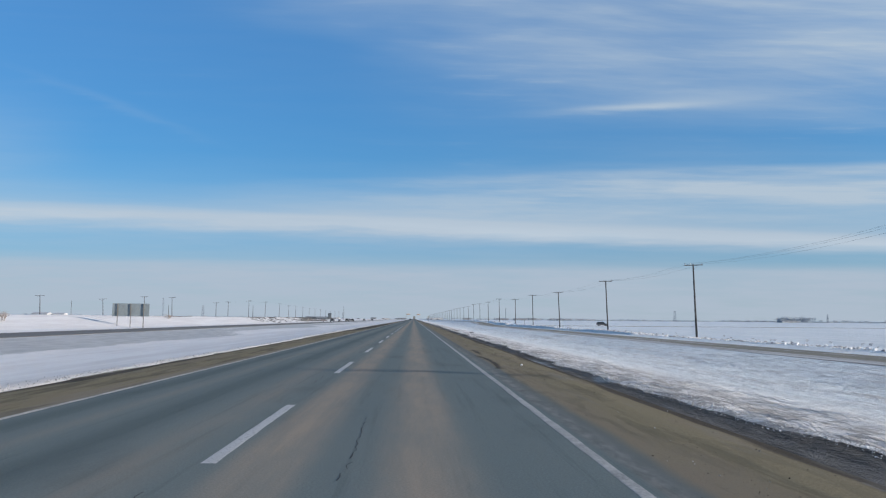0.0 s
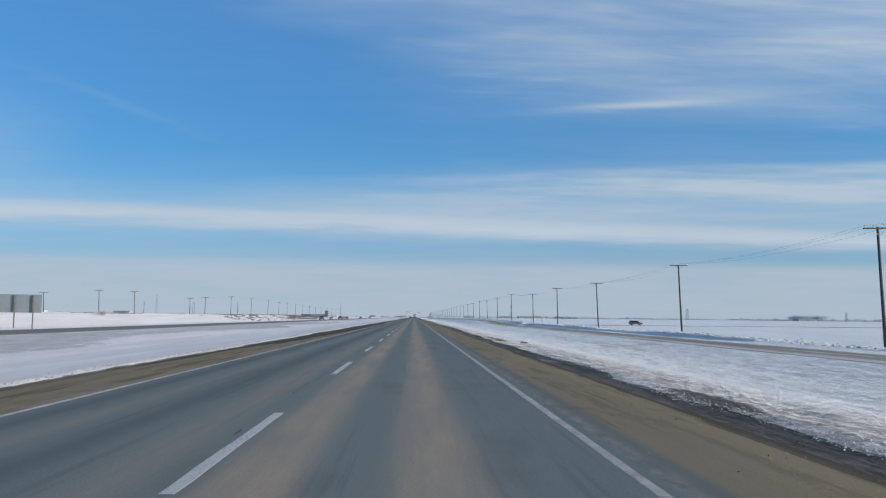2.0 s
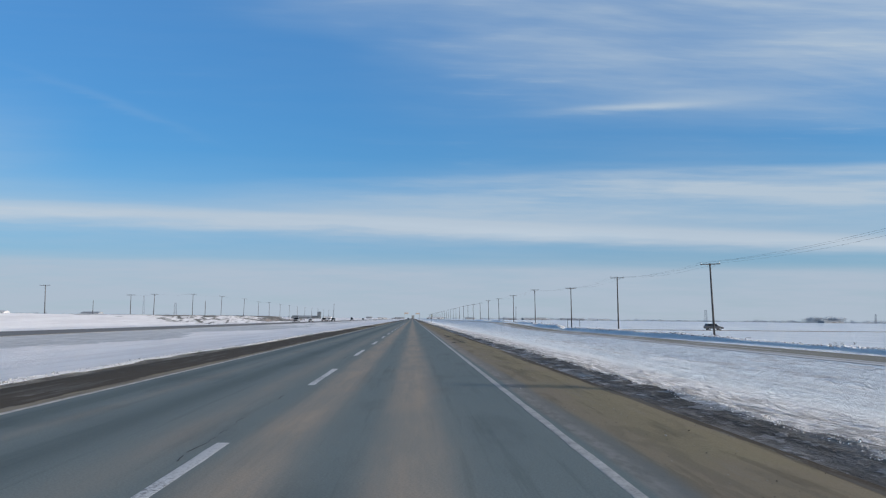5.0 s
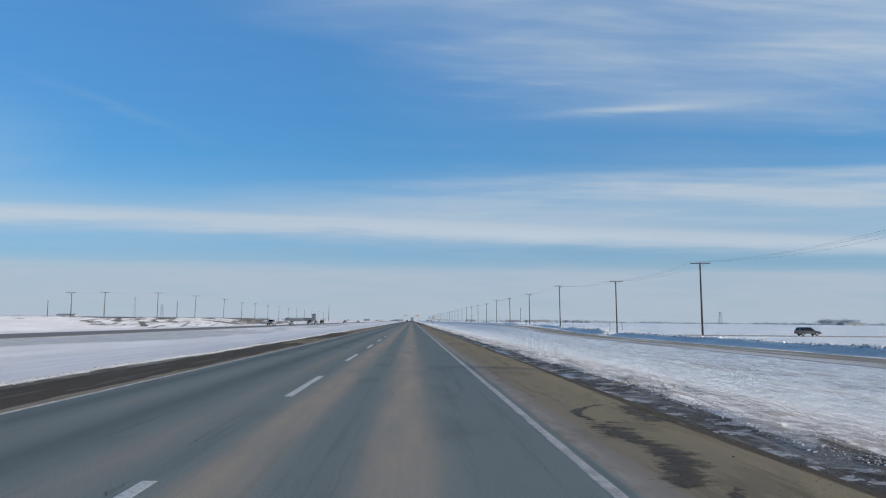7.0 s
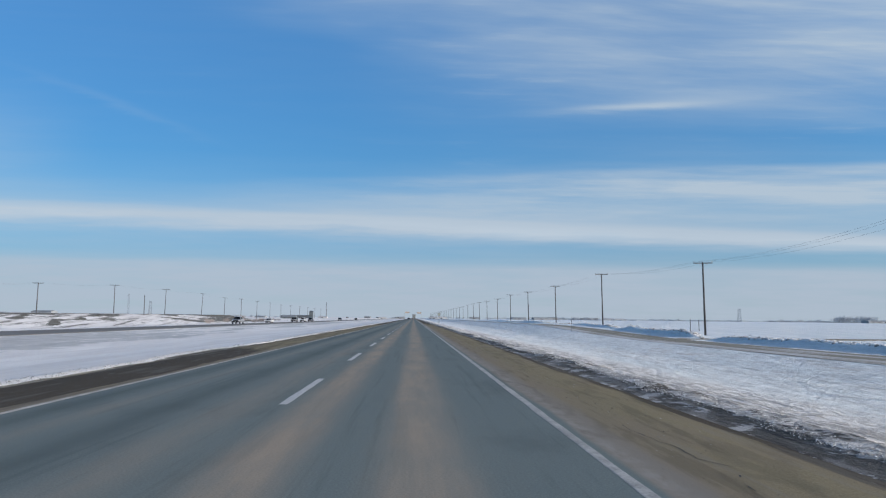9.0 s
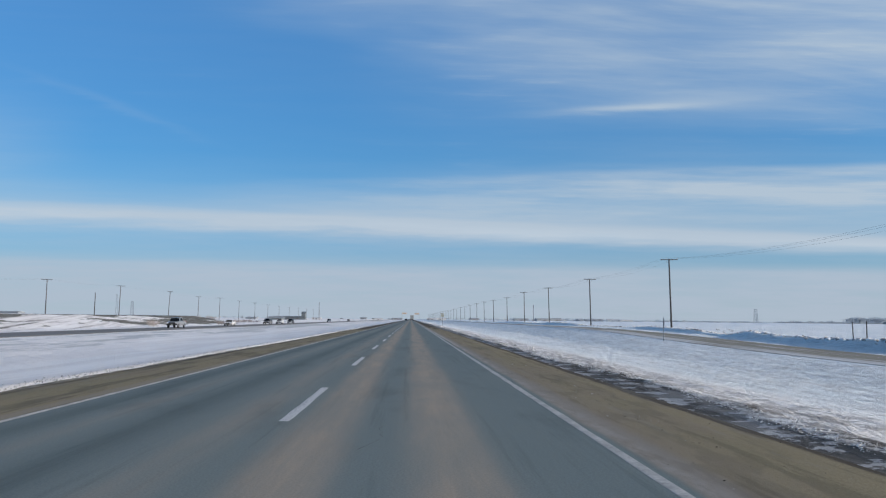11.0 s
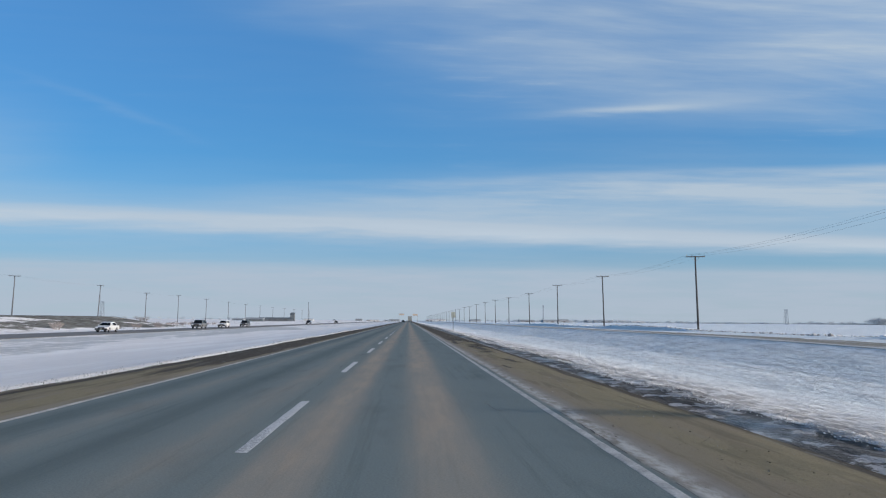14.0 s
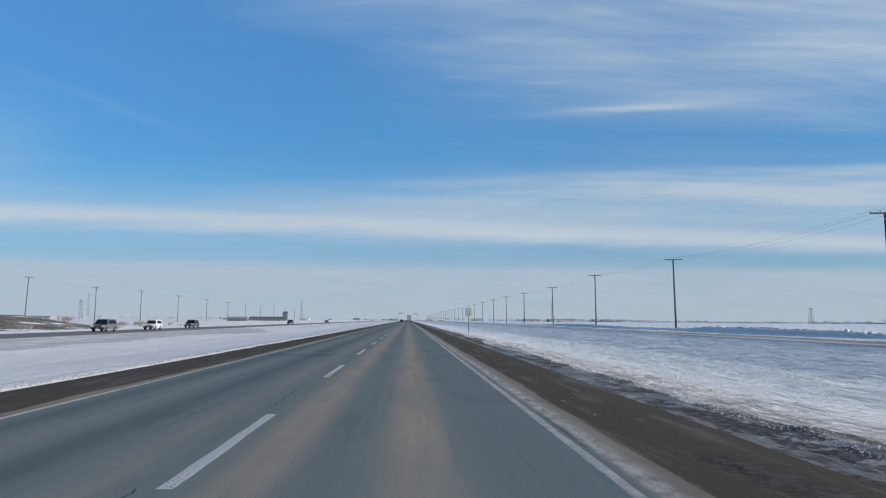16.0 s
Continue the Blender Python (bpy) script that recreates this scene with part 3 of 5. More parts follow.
def lattice(x, y, seed):
    """Smooth random values from -1 to 1 over a plane, for arrays."""
    xi, yi = np.floor(x).astype(np.int64), np.floor(y).astype(np.int64)
    fx, fy = x - xi, y - yi
    fx, fy = fx * fx * (3 - 2 * fx), fy * fy * (3 - 2 * fy)

    def rnd(i, j):
        h = (i * 374761393 + j * 668265263 + seed * 974634777) & 0xFFFFFFFF
        h = ((h ^ (h >> 13)) * 1274126177) & 0xFFFFFFFF
        return ((h ^ (h >> 16)) & 0xFFFF) / 32767.5 - 1

    top = rnd(xi, yi) * (1 - fx) + rnd(xi + 1, yi) * fx
    low = rnd(xi, yi + 1) * (1 - fx) + rnd(xi + 1, yi + 1) * fx
    return top * (1 - fy) + low * fy


def rough_field(x, y, seed, octaves=4):
    out, gain, f = 0 * (x + y), 0.5, 1.0
    for o in range(octaves):
        out, gain, f = out + gain * lattice(x * f, y * f, seed + o), gain * 0.55, f * 2.03
    return out


def smooth(v, a, b):
    t = np.clip((v - a) / (b - a), 0, 1)
    return t * t * (3 - 2 * t)


# ---- the lie of the land ----
RIGHT_X = [3.7, 4.0, 4.7, 5.3, 7.0, 14.0, 20.0, 26.5, 28.0, 35.5, 36.5, 41.5, 46.0, 80.0, 5000.0]
RIGHT_Z = [-0.20, -0.16, -0.12, -0.10, -0.36, -1.25, -1.60, -1.34, -1.24, -1.24, -1.22, -1.15, -1.20, -1.20, -1.20]
RIGHT_UP = [0.0, 0.0, 0.0, 0.0, 0.0, 0.12, 0.42, 1.04, 1.22, 1.25, 1.25, 1.30, 1.35, 1.30, 1.2]
LEFT_X = [-5000.0, -400.0, -130.0, -92.0, -76.0, -62.0, -55.0, -49.0, -47.5, -37.5, -36.0, -30.0, -22.0, -15.0, -9.5, -8.2, -7.6, -7.3, -7.0]
LEFT_Z = [0.6, 0.7, 1.0, 1.50, 1.40, -0.95, -1.25, -0.85, -0.74, -0.72, -0.80, -0.95, -1.00, -0.66, -0.16, -0.05, -0.08, -0.16, -0.20]


BANK_Y = [0, 60, 103, 134, 150, 165, 182, 198, 218, 246, 283, 316, 327, 331, 337, 340, 346, 361, 370, 376, 383, 388, 397, 406, 416, 425, 445, 458, 466, 476, 494, 506, 519, 545, 590, 640, 700]
BANK_H = [0.15, 0.12, 0.14, 0.06, 0.40, 0.56, 0.50, 0.24, 0.36, 0.66, 0.62, 0.66, 0.45, 0.0, 0.0, 0.75, 1.02, 0.72, 0.85, 0.26, 0.22, 0.42, 0.50, 0.52, 0.22, 0.04, 0.06, 0.08, 0.28, 0.56, 0.76, 0.62, 0.34, 0.36, 0.80, 0.30, 0.25]


def windrow(y):
    """How high the ploughed bank beyond the service road stands."""
    return np.maximum(np.interp(y, BANK_Y, BANK_H) * (0.94 + 0.16 * lattice(y / 5, y * 0 + 3, 41)), 0.0)


def lie(x, y):
    """Height of the ground, with its larger unevenness."""
    up = smooth(y, 318, 425)
    right = np.interp(x, RIGHT_X, RIGHT_Z) + up * np.interp(x, RIGHT_X, RIGHT_UP)
    left = np.interp(x, LEFT_X, LEFT_Z)
    berm = 0.18 * lattice(y / 46, y * 0 + 1, 11) + 0.15 * smooth(y, 440, 480) * (1 - smooth(y, 570, 600)) - 1.75 * smooth(y, 562, 592)
    left = left + berm * smooth(-x, 60, 76) * (1 - smooth(-x, 130, 500))
    z = np.where(x > -1.5, right, left)
    bank = windrow(y) * np.exp(-(((x - 39.0 - 0.5 * lattice(y / 6, y * 0, 5)) / np.where(x < 39.0, 0.62, 2.1 + 1.6 * (smooth(y, 232, 250) * (1 - smooth(y, 312, 322)) + 1 - smooth(y, 196, 204)))) ** 2))
    crag = np.abs(rough_field(x / 0.8, y / 0.9, 71, 3))
    z = z + bank * (0.78 + 0.42 * crag)
    far = np.maximum(np.abs(x) / 60, np.abs(y) / 900)
    z = z + 0.05 * rough_field(x / 3.5, y / 7.0, 21, 3) * smooth(np.abs(x - 0.0), 6, 10) * np.where((x > 27.0) & (x < 36.4), 0.0, 1.0) * np.where((x > -48.5) & (x < -36), 0.0, 1.0)
    z = z + 0.12 * smooth(far, 1.0, 3.0) * rough_field(x / 40, y / 40, 31, 3)
    return z


def crust(x, y):
    """The ragged lip where the ploughed snow ends, on both sides of the road."""
    e_r = edge_right(y)
    e_l = edge_left(y)
    lump = 0.5 + 0.9 * np.abs(rough_field(x / 0.45, y / 0.55, 51, 3))
    lip_r = np.exp(-(((x - e_r - 0.22) / 0.22) ** 2)) * smooth(x, e_r - 0.05, e_r + 0.12)
    lip_l = np.exp(-(((e_l - x - 0.22) / 0.24) ** 2)) * smooth(-x, -e_l - 0.05, -e_l + 0.12)
    furrow = (0.11 * rough_field(x / 0.7, y / 1.1, 61, 3) * (1 - 0.6 * smooth(x, 8, 11)) * (1 - smooth(x, 20, 26)) + 0.02 * rough_field(x / 0.25, y / 0.5, 63, 2) * (1 - smooth(x, 8, 10))) * smooth(x, 4.9, 5.6)
    return (0.030 * lip_r + 0.035 * lip_l) * lump + furrow


def edge_right(y):
    return 4.90 + 0.14 * smooth(y, 100, 170) + 0.20 * lattice(y / 11, y * 0 + 2, 81) + 0.14 * lattice(y / 2.3, y * 0 + 5, 83) + 0.07 * lattice(y / 0.7, y * 0 + 8, 85)


def edge_left(y):
    return -7.55 - 0.30 * smooth(y, 70, 100) * (1 - smooth(y, 230, 300)) + 0.16 * lattice(y / 13, y * 0 + 4, 91) + 0.09 * lattice(y / 2.1, y * 0 + 6, 93) + 0.05 * lattice(y / 0.6, y * 0 + 9, 95)


def height(x, y):
    """Ground height at one place."""
    xa, ya = np.array([float(x)]), np.array([float(y)])
    return float((lie(xa, ya) + crust(xa, ya))[0])


def spaced(*runs):
    out = []
    for a, b, step in runs:
        out += list(np.arange(a, b, step))
    return np.array(out)


def grid_object(name, xs, ys, zs, mat, shares=None):
    nx, ny = len(xs), len(ys)
    gx, gy = np.meshgrid(xs, ys)
    co = np.stack([gx, gy, zs], -1).reshape(-1, 3)
    i = np.arange((nx - 1) * (ny - 1))
    r, c = i // (nx - 1), i % (nx - 1)
    a = r * nx + c
    faces = np.stack([a, a + 1, a + nx + 1, a + nx], -1)
    me = bpy.data.meshes.new(name)
    me.from_pydata(co, [], faces.tolist())
    me.polygons.foreach_set("use_smooth", [True] * len(faces))
    for key, values in (shares or {}).items():
        me.attributes.new(key, "FLOAT", "POINT").data.foreach_set("value", values.reshape(-1).astype(np.float32))
    me.materials.append(mat)
    return new(name, me)


def build_ground():
    xs = spaced((-4800, -600, 350), (-600, -140, 26), (-140, -96, 2.4), (-96, -56, 0.8), (-56, -50, 1.2), (-50, -9.5, 1.1), (-9.5, -8.2, 0.2), (-8.2, -7.0, 0.075), (-7.0, 3.8, 2.7), (3.8, 6.2, 0.075), (6.2, 10, 0.2), (10, 28, 0.5), (28, 36, 1.6), (36, 37.6, 0.4), (37.6, 39.4, 0.14), (39.4, 42.5, 0.3), (42.5, 60, 2.0), (60, 160, 9), (160, 800, 40), (800, 4801, 400))
    ys = spaced((-400, -30, 37), (-30, 0, 3), (0, 470, 0.42), (470, 700, 1.6), (700, 1200, 10), (1200, 2400, 60), (2400, 4901, 250))
    gx, gy = np.meshgrid(xs, ys)
    zs = lie(gx, gy) + crust(gx, gy)
    under = (gx > -7.05) & (gx < 3.85)
    zs = np.where(under, -0.22, zs)
    wet_r = smooth(gx, 3.6, 3.9) * (1 - smooth(gx, edge_right(gy) - 0.05, edge_right(gy) + 0.10))
    thin = np.exp(-(((gx - edge_right(gy) - 0.5) / 0.8) ** 2)) * (gx > edge_right(gy)) * (0.42 + 0.35 * lattice(gy / 5, gy * 0 + 1, 101))
    shore = 4.0 * lattice(gy / 34, gy * 0 + 2, 103)
    slush = (0.78 + 0.2 * lattice(gy / 55, gy * 0 + 9, 105) - 0.25 * smooth(gy, 300, 360)) * smooth(-gx + shore, 21, 30) * (1 - smooth(-gx, 48, 50))
    slush = slush + 0.34 * smooth(gx, 11, 16) * (1 - smooth(gx, 29, 34)) * (1 - 0.5 * smooth(gy, 300, 380))
    wet_l = (1 - smooth(gx, -6.9, -6.6)) * smooth(gx, edge_left(gy) - 0.10, edge_left(gy) + 0.05)
    band = np.exp(-(((gx - 4.05) / 0.16) ** 2)) * smooth(gy, 300, 380) * (0.75 + 0.4 * lattice(gy / 5, gy * 0 + 3, 121))
    ice = np.clip(wet_r * (1.2 - 0.95 * band) + thin, 0, 1.3)
    # dead grass on the far berm, bare soil under the rims of the road, the cross road's verge
    crest = np.exp(-(((gx + 77.0 + 1.1 * lattice(gy / 13, gy * 0 + 7, 123)) / 1.5) ** 2)) * (0.86 + 0.45 * lattice(gy / 17, gx / 9, 111)) * smooth(gy, 205, 240) * (1 - smooth(gy, 560, 585))
    face = smooth(-gx, 58, 66) * (1 - smooth(-gx, 88, 110))
    slant = rough_field((gx - 0.28 * gy) / 4.0, gy / 26, 113, 3)
    grass = face * smooth(gy, 482, 500) * (1 - smooth(gy, 560, 600)) * (0.66 + 1.5 * slant)
    grass = grass + face * smooth(gy, 452, 470) * (1 - smooth(gy, 482, 500)) * (0.36 + 1.1 * slant)
    # ledges that step down the bank
    drop = -64.0 - 15.0 * (gy - 368) / 82 + 1.6 * lattice(gy / 11, gy * 0 + 4, 117)
    ledge = (0.75 * np.exp(-(((gx - drop) / 0.9) ** 2)) + 0.6 * np.exp(-(((gx - drop + 6.0) / 0.8) ** 2))) * smooth(gy, 362, 376) * (1 - smooth(gy, 446, 458)) * (0.95 + 0.7 * lattice(gy / 7, gx / 5, 119))
    streaks = 0.62 * smooth(-gx, 58, 66) * (1 - smooth(-gx, 95, 130)) * np.abs(rough_field((gx + 0.08 * gy) / 2.6, gy / 22, 115, 3)) * 1.6
    soil = np.clip(wet_l * 1.1 + crest + grass + ledge + streaks * (gy > 300), 0, 1.2)
    soil = np.where(gx < -200, 0, soil)
    ob = grid_object("ground", xs, ys, zs, M_GROUND, {"slush": slush, "ice": ice, "soil": soil})
    return tagged(ob, "snow-covered prairie with icy ditches and patches of dead grass", "ground", kind="structure")


def ribbon(name, mat, x0, x1, ys, zfun, thick, cols=6, label="", category="road"):
    """A road bed with real thickness that follows the land."""
    xs = np.linspace(x0, x1, cols)
    bm = bmesh.new()
    last = None
    for y in ys:
        row = [bm.verts.new((x0, y, zfun(x0, y) - thick))]
        row += [bm.verts.new((x, y, zfun(x, y))) for x in xs]
        row.append(bm.verts.new((x1, y, zfun(x1, y) - thick)))
        if last:
            for i in range(len(row) - 1):
                bm.faces.new((last[i], last[i + 1], row[i + 1], row[i]))
        last = row
    ob = new(name, mesh_of(name, bm, mat))
    return tagged(ob, label, category, kind="structure")


def build_roads():
    road = ribbon("road", M_ASPHALT, -7.35, 4.02, [-120, 0, 60, 120, 180, 240, 300, 360, 420, 480, 700, 1200, 2400, 4800], lambda x, y: -0.05 * max(0.0, x - 3.2) - 0.05 * max(0.0, -6.6 - x), 0.24, 18, "two-lane worn asphalt carriageway with dusty streaks and dirty shoulders")

    def lane_strip(name, x, wide, y0, y1, step, ragged, mat=M_LINE):
        bm = bmesh.new()
        last, n = None, max(1, int((y1 - y0) / step))
        for i in range(n + 1):
            y = y0 + (y1 - y0) * i / n
            a, b = random.uniform(-ragged, ragged), random.uniform(-ragged, ragged)
            l, r = x - wide / 2 + a, x + wide / 2 + b
            row = [bm.verts.new(p) for p in ((l, y, 0.0004), (l + 0.012, y, 0.0019), (r - 0.012, y, 0.0019), (r, y, 0.0004))]
            if last:
                for j in range(3):
                    bm.faces.new((last[j], last[j + 1], row[j + 1], row[j]))
            last = row
        return mesh_of(name, bm, mat)

    for x in (EDGE_RIGHT, EDGE_LEFT):
        for y0, y1, step in ((-60, 440, 0.6), (440, 1200, 6.0), (1200, 4500, 60.0)):
            ob = new("edge_line", lane_strip("edge_line", x, 0.112 if x > 0 else 0.095, y0, y1, step, 0.008, M_EDGELINE if x > 0 else M_DIRTYLINE))
            ob.parent = road
    shapes = [lane_strip("lane_dash", 0, 0.135, 0, DASH_LONG, 0.5, 0.008) for _ in range(5)]
    for i in range(-3, 130):
        ob = new("lane_dash", shapes[i % 5])
        ob.parent, ob.location = road, (DASH_X + random.uniform(-0.015, 0.015), DASH_START + DASH_STEP * i, 0)
    # cracks: along the joint between the lanes, over the shoulder and across the passing lane
    rng = random.Random(7)

    def crack(points, wide, name="crack", mat=M_CRACK, jitter=0.05, z=0.003, gaps=0.16):
        bm = bmesh.new()
        last, held, done = None, wide, 0.0
        total = sum(math.hypot(q[0] - o[0], q[1] - o[1]) for o, q in zip(points, points[1:]))
        for (xa, ya), (xb, yb) in zip(points, points[1:]):
            n = max(2, int(math.hypot(xb - xa, yb - ya) / 0.16))
            for i in range(n):
                t = i / n
                x, y = xa + (xb - xa) * t + rng.uniform(-jitter, jitter), ya + (yb - ya) * t + rng.uniform(-0.02, 0.02)
                w = wide * rng.uniform(0.35, 1.3)
                f = min(w, 0.02)
                if wide > 0.045:
                    w = 0.35 * w + 0.65 * held * (0.25 + 0.75 * math.sin(math.pi * min(1.0, max(0.06, done / total))))
                    held = held * 0.8 + 0.2 * wide * rng.uniform(0.5, 1.6)
                done += 0.16
                row = [bm.verts.new((x - w, y + rng.uniform(-f, f), z)), bm.verts.new((x + w, y + rng.uniform(-f, f), z))]
                if last:
                    bm.faces.new((last[0], last[1], row[1], row[0]))
                last = row if rng.random() > gaps or not bm.faces[:] else None
        bmesh.ops.recalc_face_normals(bm, faces=bm.faces)
        if bm.faces[:] and sum(f.normal.z for f in bm.faces) < 0:
            bmesh.ops.reverse_faces(bm, faces=bm.faces)
        ob = new(name, mesh_of(name, bm, mat))
        ob.parent = road

    shoulder_cracks = (
        [(2.58, 213.65), (2.59, 212.4), (2.51, 211.5), (2.57, 210.7), (2.59, 210.1), (2.50, 209.5), (2.50, 209.1), (2.42, 208.5)],
        [(2.64, 114.0), (2.71, 113.4), (2.71, 112.0), (2.75, 111.1), (2.75, 110.4), (2.59, 109.5), (2.61, 109.0)],
        [(2.18, 107.7), (2.10, 107.2), (2.08, 106.9)],
        [(2.64, 375.5), (2.64, 374.8)],
        [(2.64, 237.39), (2.64, 236.96), (2.73, 235.88), (2.75, 235.02), (2.98, 234.43)],
        [(2.80, 234.25), (2.77, 234.02), (2.63, 233.4)],
    )
    for points in shoulder_cracks:
        crack(points, 0.007, jitter=0.03)
    for points in ([(-0.45, 43.8), (-0.54, 45.0), (-0.56, 46.2), (-0.50, 48.0)], [(-0.69, 335.0), (-0.68, 335.8), (-0.72, 336.2), (-0.73, 336.9)], [(-0.61, 6.6), (-0.55, 7.5), (-0.58, 8.9), (-0.60, 11.1)], [(-1.96, 384.0), (-1.96, 385.4), (-1.92, 386.6)], [(0.23, 226.4), (0.21, 225.4), (0.25, 223.5), (0.22, 222.4), (0.24, 221.9), (0.20, 221.0)]):
        crack(points, 0.005, jitter=0.022, gaps=0.16)
    for points in ([(-2.14, 219.8), (-2.18, 221.5), (-2.10, 222.6), (-2.17, 225.2)], [(-2.03, 308.4), (-2.03, 309.9), (-1.97, 310.4), (-2.00, 311.3), (-1.95, 312.8)]):
        crack(points, 0.009, jitter=0.03)
    crack([(-2.0, 327.4), (-2.02, 324.6), (-2.0, 323.1), (-2.1, 320.0)], 0.008, jitter=0.035)
    crack([(-3.0, 45.3), (-2.8, 44.4), (-2.6, 43.4)], 0.009, jitter=0.035)
    crack([(-3.15, 98.6), (-3.2, 96.5), (-3.3, 95.6), (-3.2, 93.5)], 0.010, mat=M_PALECRACK)
    crack([(-3.0, 99.6), (-2.9, 99.0), (-3.1, 98.5)], 0.035)
    crack([(2.04, 203.3), (1.97, 199.7), (1.94, 198.4), (1.95, 197.4), (1.97, 196.6), (1.96, 195.8)], 0.009, jitter=0.012)
    y = 294.0
    while y < 424:
        long = rng.uniform(1.5, 6.0)
        crack([(1.945, y), (1.93 + rng.uniform(-0.02, 0.04), y + long / 2), (1.945, y + long)], rng.uniform(0.005, 0.009), jitter=0.014)
        y += long + rng.expovariate(1 / 2.5)
    y = 4.0
    while y < 430:
        long = rng.uniform(0.5, 3.2)
        x = -2.06 + rng.uniform(-0.05, 0.05)
        crack([(x, y), (x + rng.uniform(-0.06, 0.06), y + long)], rng.uniform(0.004, 0.010), jitter=0.03)
        y += long + rng.expovariate(1 / 7.0)
    for _ in range(9):
        x, y = rng.choice((rng.uniform(-0.9, 1.3), rng.uniform(-4.8, -2.6))), rng.uniform(5, 430)
        crack([(x, y), (x + rng.uniform(-0.2, 0.2), y + rng.uniform(0.4, 1.2)), (x + rng.uniform(-0.3, 0.3), y + rng.uniform(1.3, 2.4))], rng.uniform(0.003, 0.007), jitter=0.03)
    # melt water channels in the dirt of the shoulder
    def channel(points, wide, z):
        bm = bmesh.new()
        fade = bm.verts.layers.float.new("fade")
        last, w, total = None, wide, len(points) - 1
        for i in range(total * 10 + 1):
            q = min(i // 10, total - 1)
            t = i / 10 - q
            x = points[q][0] + (points[q + 1][0] - points[q][0]) * t
            y = points[q][1] + (points[q + 1][1] - points[q][1]) * t
            w = 0.75 * w + 0.25 * wide * rng.uniform(0.5, 1.5)
            ends = min(1.0, min(i, total * 10 - i) / 5)
            row = [bm.verts.new((x + s * w, y, z - 0.05 * max(0.0, x + s * w - 3.2))) for s in (-1, 0, 1)]
            row[1][fade] = ends
            if last:
                for a in (0, 1):
                    bm.faces.new((last[a], last[a + 1], row[a + 1], row[a]))
            last = row
        bmesh.ops.recalc_face_normals(bm, faces=bm.faces)
        if sum(f.normal.z for f in bm.faces) < 0:
            bmesh.ops.reverse_faces(bm, faces=bm.faces)
        ob = new("melt_channel", mesh_of("melt_channel", bm, M_WET))
        ob.parent = road

    runs = (
        ([(2.34, 29.9), (2.51, 26.8), (2.51, 24.0), (2.40, 22.4), (2.39, 21.5)], 0.05),
        ([(2.55, 35.5), (2.62, 32.6), (2.60, 30.2)], 0.06),
        ([(3.24, 99.6), (3.43, 99.27), (3.68, 99.05)], 0.08),
        ([(2.50, 177.55), (2.72, 176.4), (2.82, 175.2), (2.84, 174.0), (2.92, 173.2), (2.98, 172.6), (2.95, 172.1), (2.70, 171.5), (2.52, 170.8), (2.38, 170.2), (2.30, 169.6)], 0.085),
        ([(3.00, 171.8), (2.96, 171.2), (2.91, 170.7), (2.84, 170.1)], 0.13),
        ([(2.15, 181.6), (2.60, 182.6), (2.91, 183.4)], 0.05),
        ([(2.84, 182.5), (2.96, 177.3), (3.22, 174.4), (3.31, 173.2)], 0.05),
        ([(3.42, 189.75), (2.95, 189.2), (2.71, 188.7), (2.60, 188.1), (2.74, 187.2)], 0.05),
        ([(2.70, 187.6), (2.73, 185.8), (2.90, 185.1), (2.78, 184.3), (2.52, 183.5), (2.41, 183.0)], 0.13),
        ([(2.77, 187.36), (3.2, 187.25), (3.6, 187.1)], 0.04),
        ([(3.75, 190.2), (3.6, 188.6), (3.5, 187.2)], 0.14),
        ([(2.98, 382.3), (3.19, 380.9), (3.25, 379.4), (3.47, 378.9)], 0.07),
        ([(2.56, 377.7), (2.58, 376.9), (2.63, 375.9)], 0.03),
        ([(3.05, 396.5), (3.23, 393.1), (3.21, 391.4), (3.27, 390.1), (3.56, 389.6)], 0.17),
        ([(3.10, 389.3), (3.17, 388.9), (3.25, 388.0), (3.40, 387.6)], 0.15),
        ([(2.90, 388.2), (2.98, 387.5), (3.05, 386.6)], 0.15),
        ([(3.10, 412.5), (3.29, 411.0), (3.55, 407.0), (3.72, 404.2), (3.70, 402.2)], 0.24),
        ([(2.58, 409.2), (2.66, 406.5), (2.66, 404.3), (2.56, 402.6), (2.50, 401.4), (2.49, 400.1), (2.60, 399.3), (2.76, 398.7)], 0.10),
        ([(3.30, 404.8), (3.48, 403.8), (3.62, 402.8)], 0.14),
        ([(3.30, 398.6), (3.20, 398.0), (3.26, 397.3), (3.30, 396.6)], 0.20),
        ([(2.85, 402.6), (2.96, 401.6), (3.02, 400.8)], 0.10),
        ([(3.10, 401.3), (3.25, 400.7), (3.40, 400.2)], 0.16),
        ([(3.55, 399.5), (3.50, 397.0), (3.60, 394.5)], 0.16),
    )
    for step, (points, wide) in enumerate(runs):
        channel(points, wide * 2.6, 0.0022 + 0.0006 * (step % 5))
    ribbon("road_opposite", M_OPPOSITE, -47.4, -37.4, [-120, 100, 300, 500, 800, 1500, 3000, 4800], lambda x, y: -0.70, 0.3, 6, "dark asphalt carriageway of the oncoming traffic beyond the median", "road")
    ys = list(np.arange(-40, 700, 8.0)) + [800, 1000, 1500, 2500, 4500]

    def service(x, y):
        return float(lie(np.array([30.0]), np.array([float(y)]))[0]) + 0.02

    ribbon("service_road", M_GRAVEL, 28.0, 35.6, ys, service, 0.25, 8, "packed gravel service road with snow ground into it", "road")

    def cross(x, y):
        return float(lie(np.array([max(47.0, float(x))]), np.array([334.0]))[0]) + 0.09

    bm = bmesh.new()
    last = None
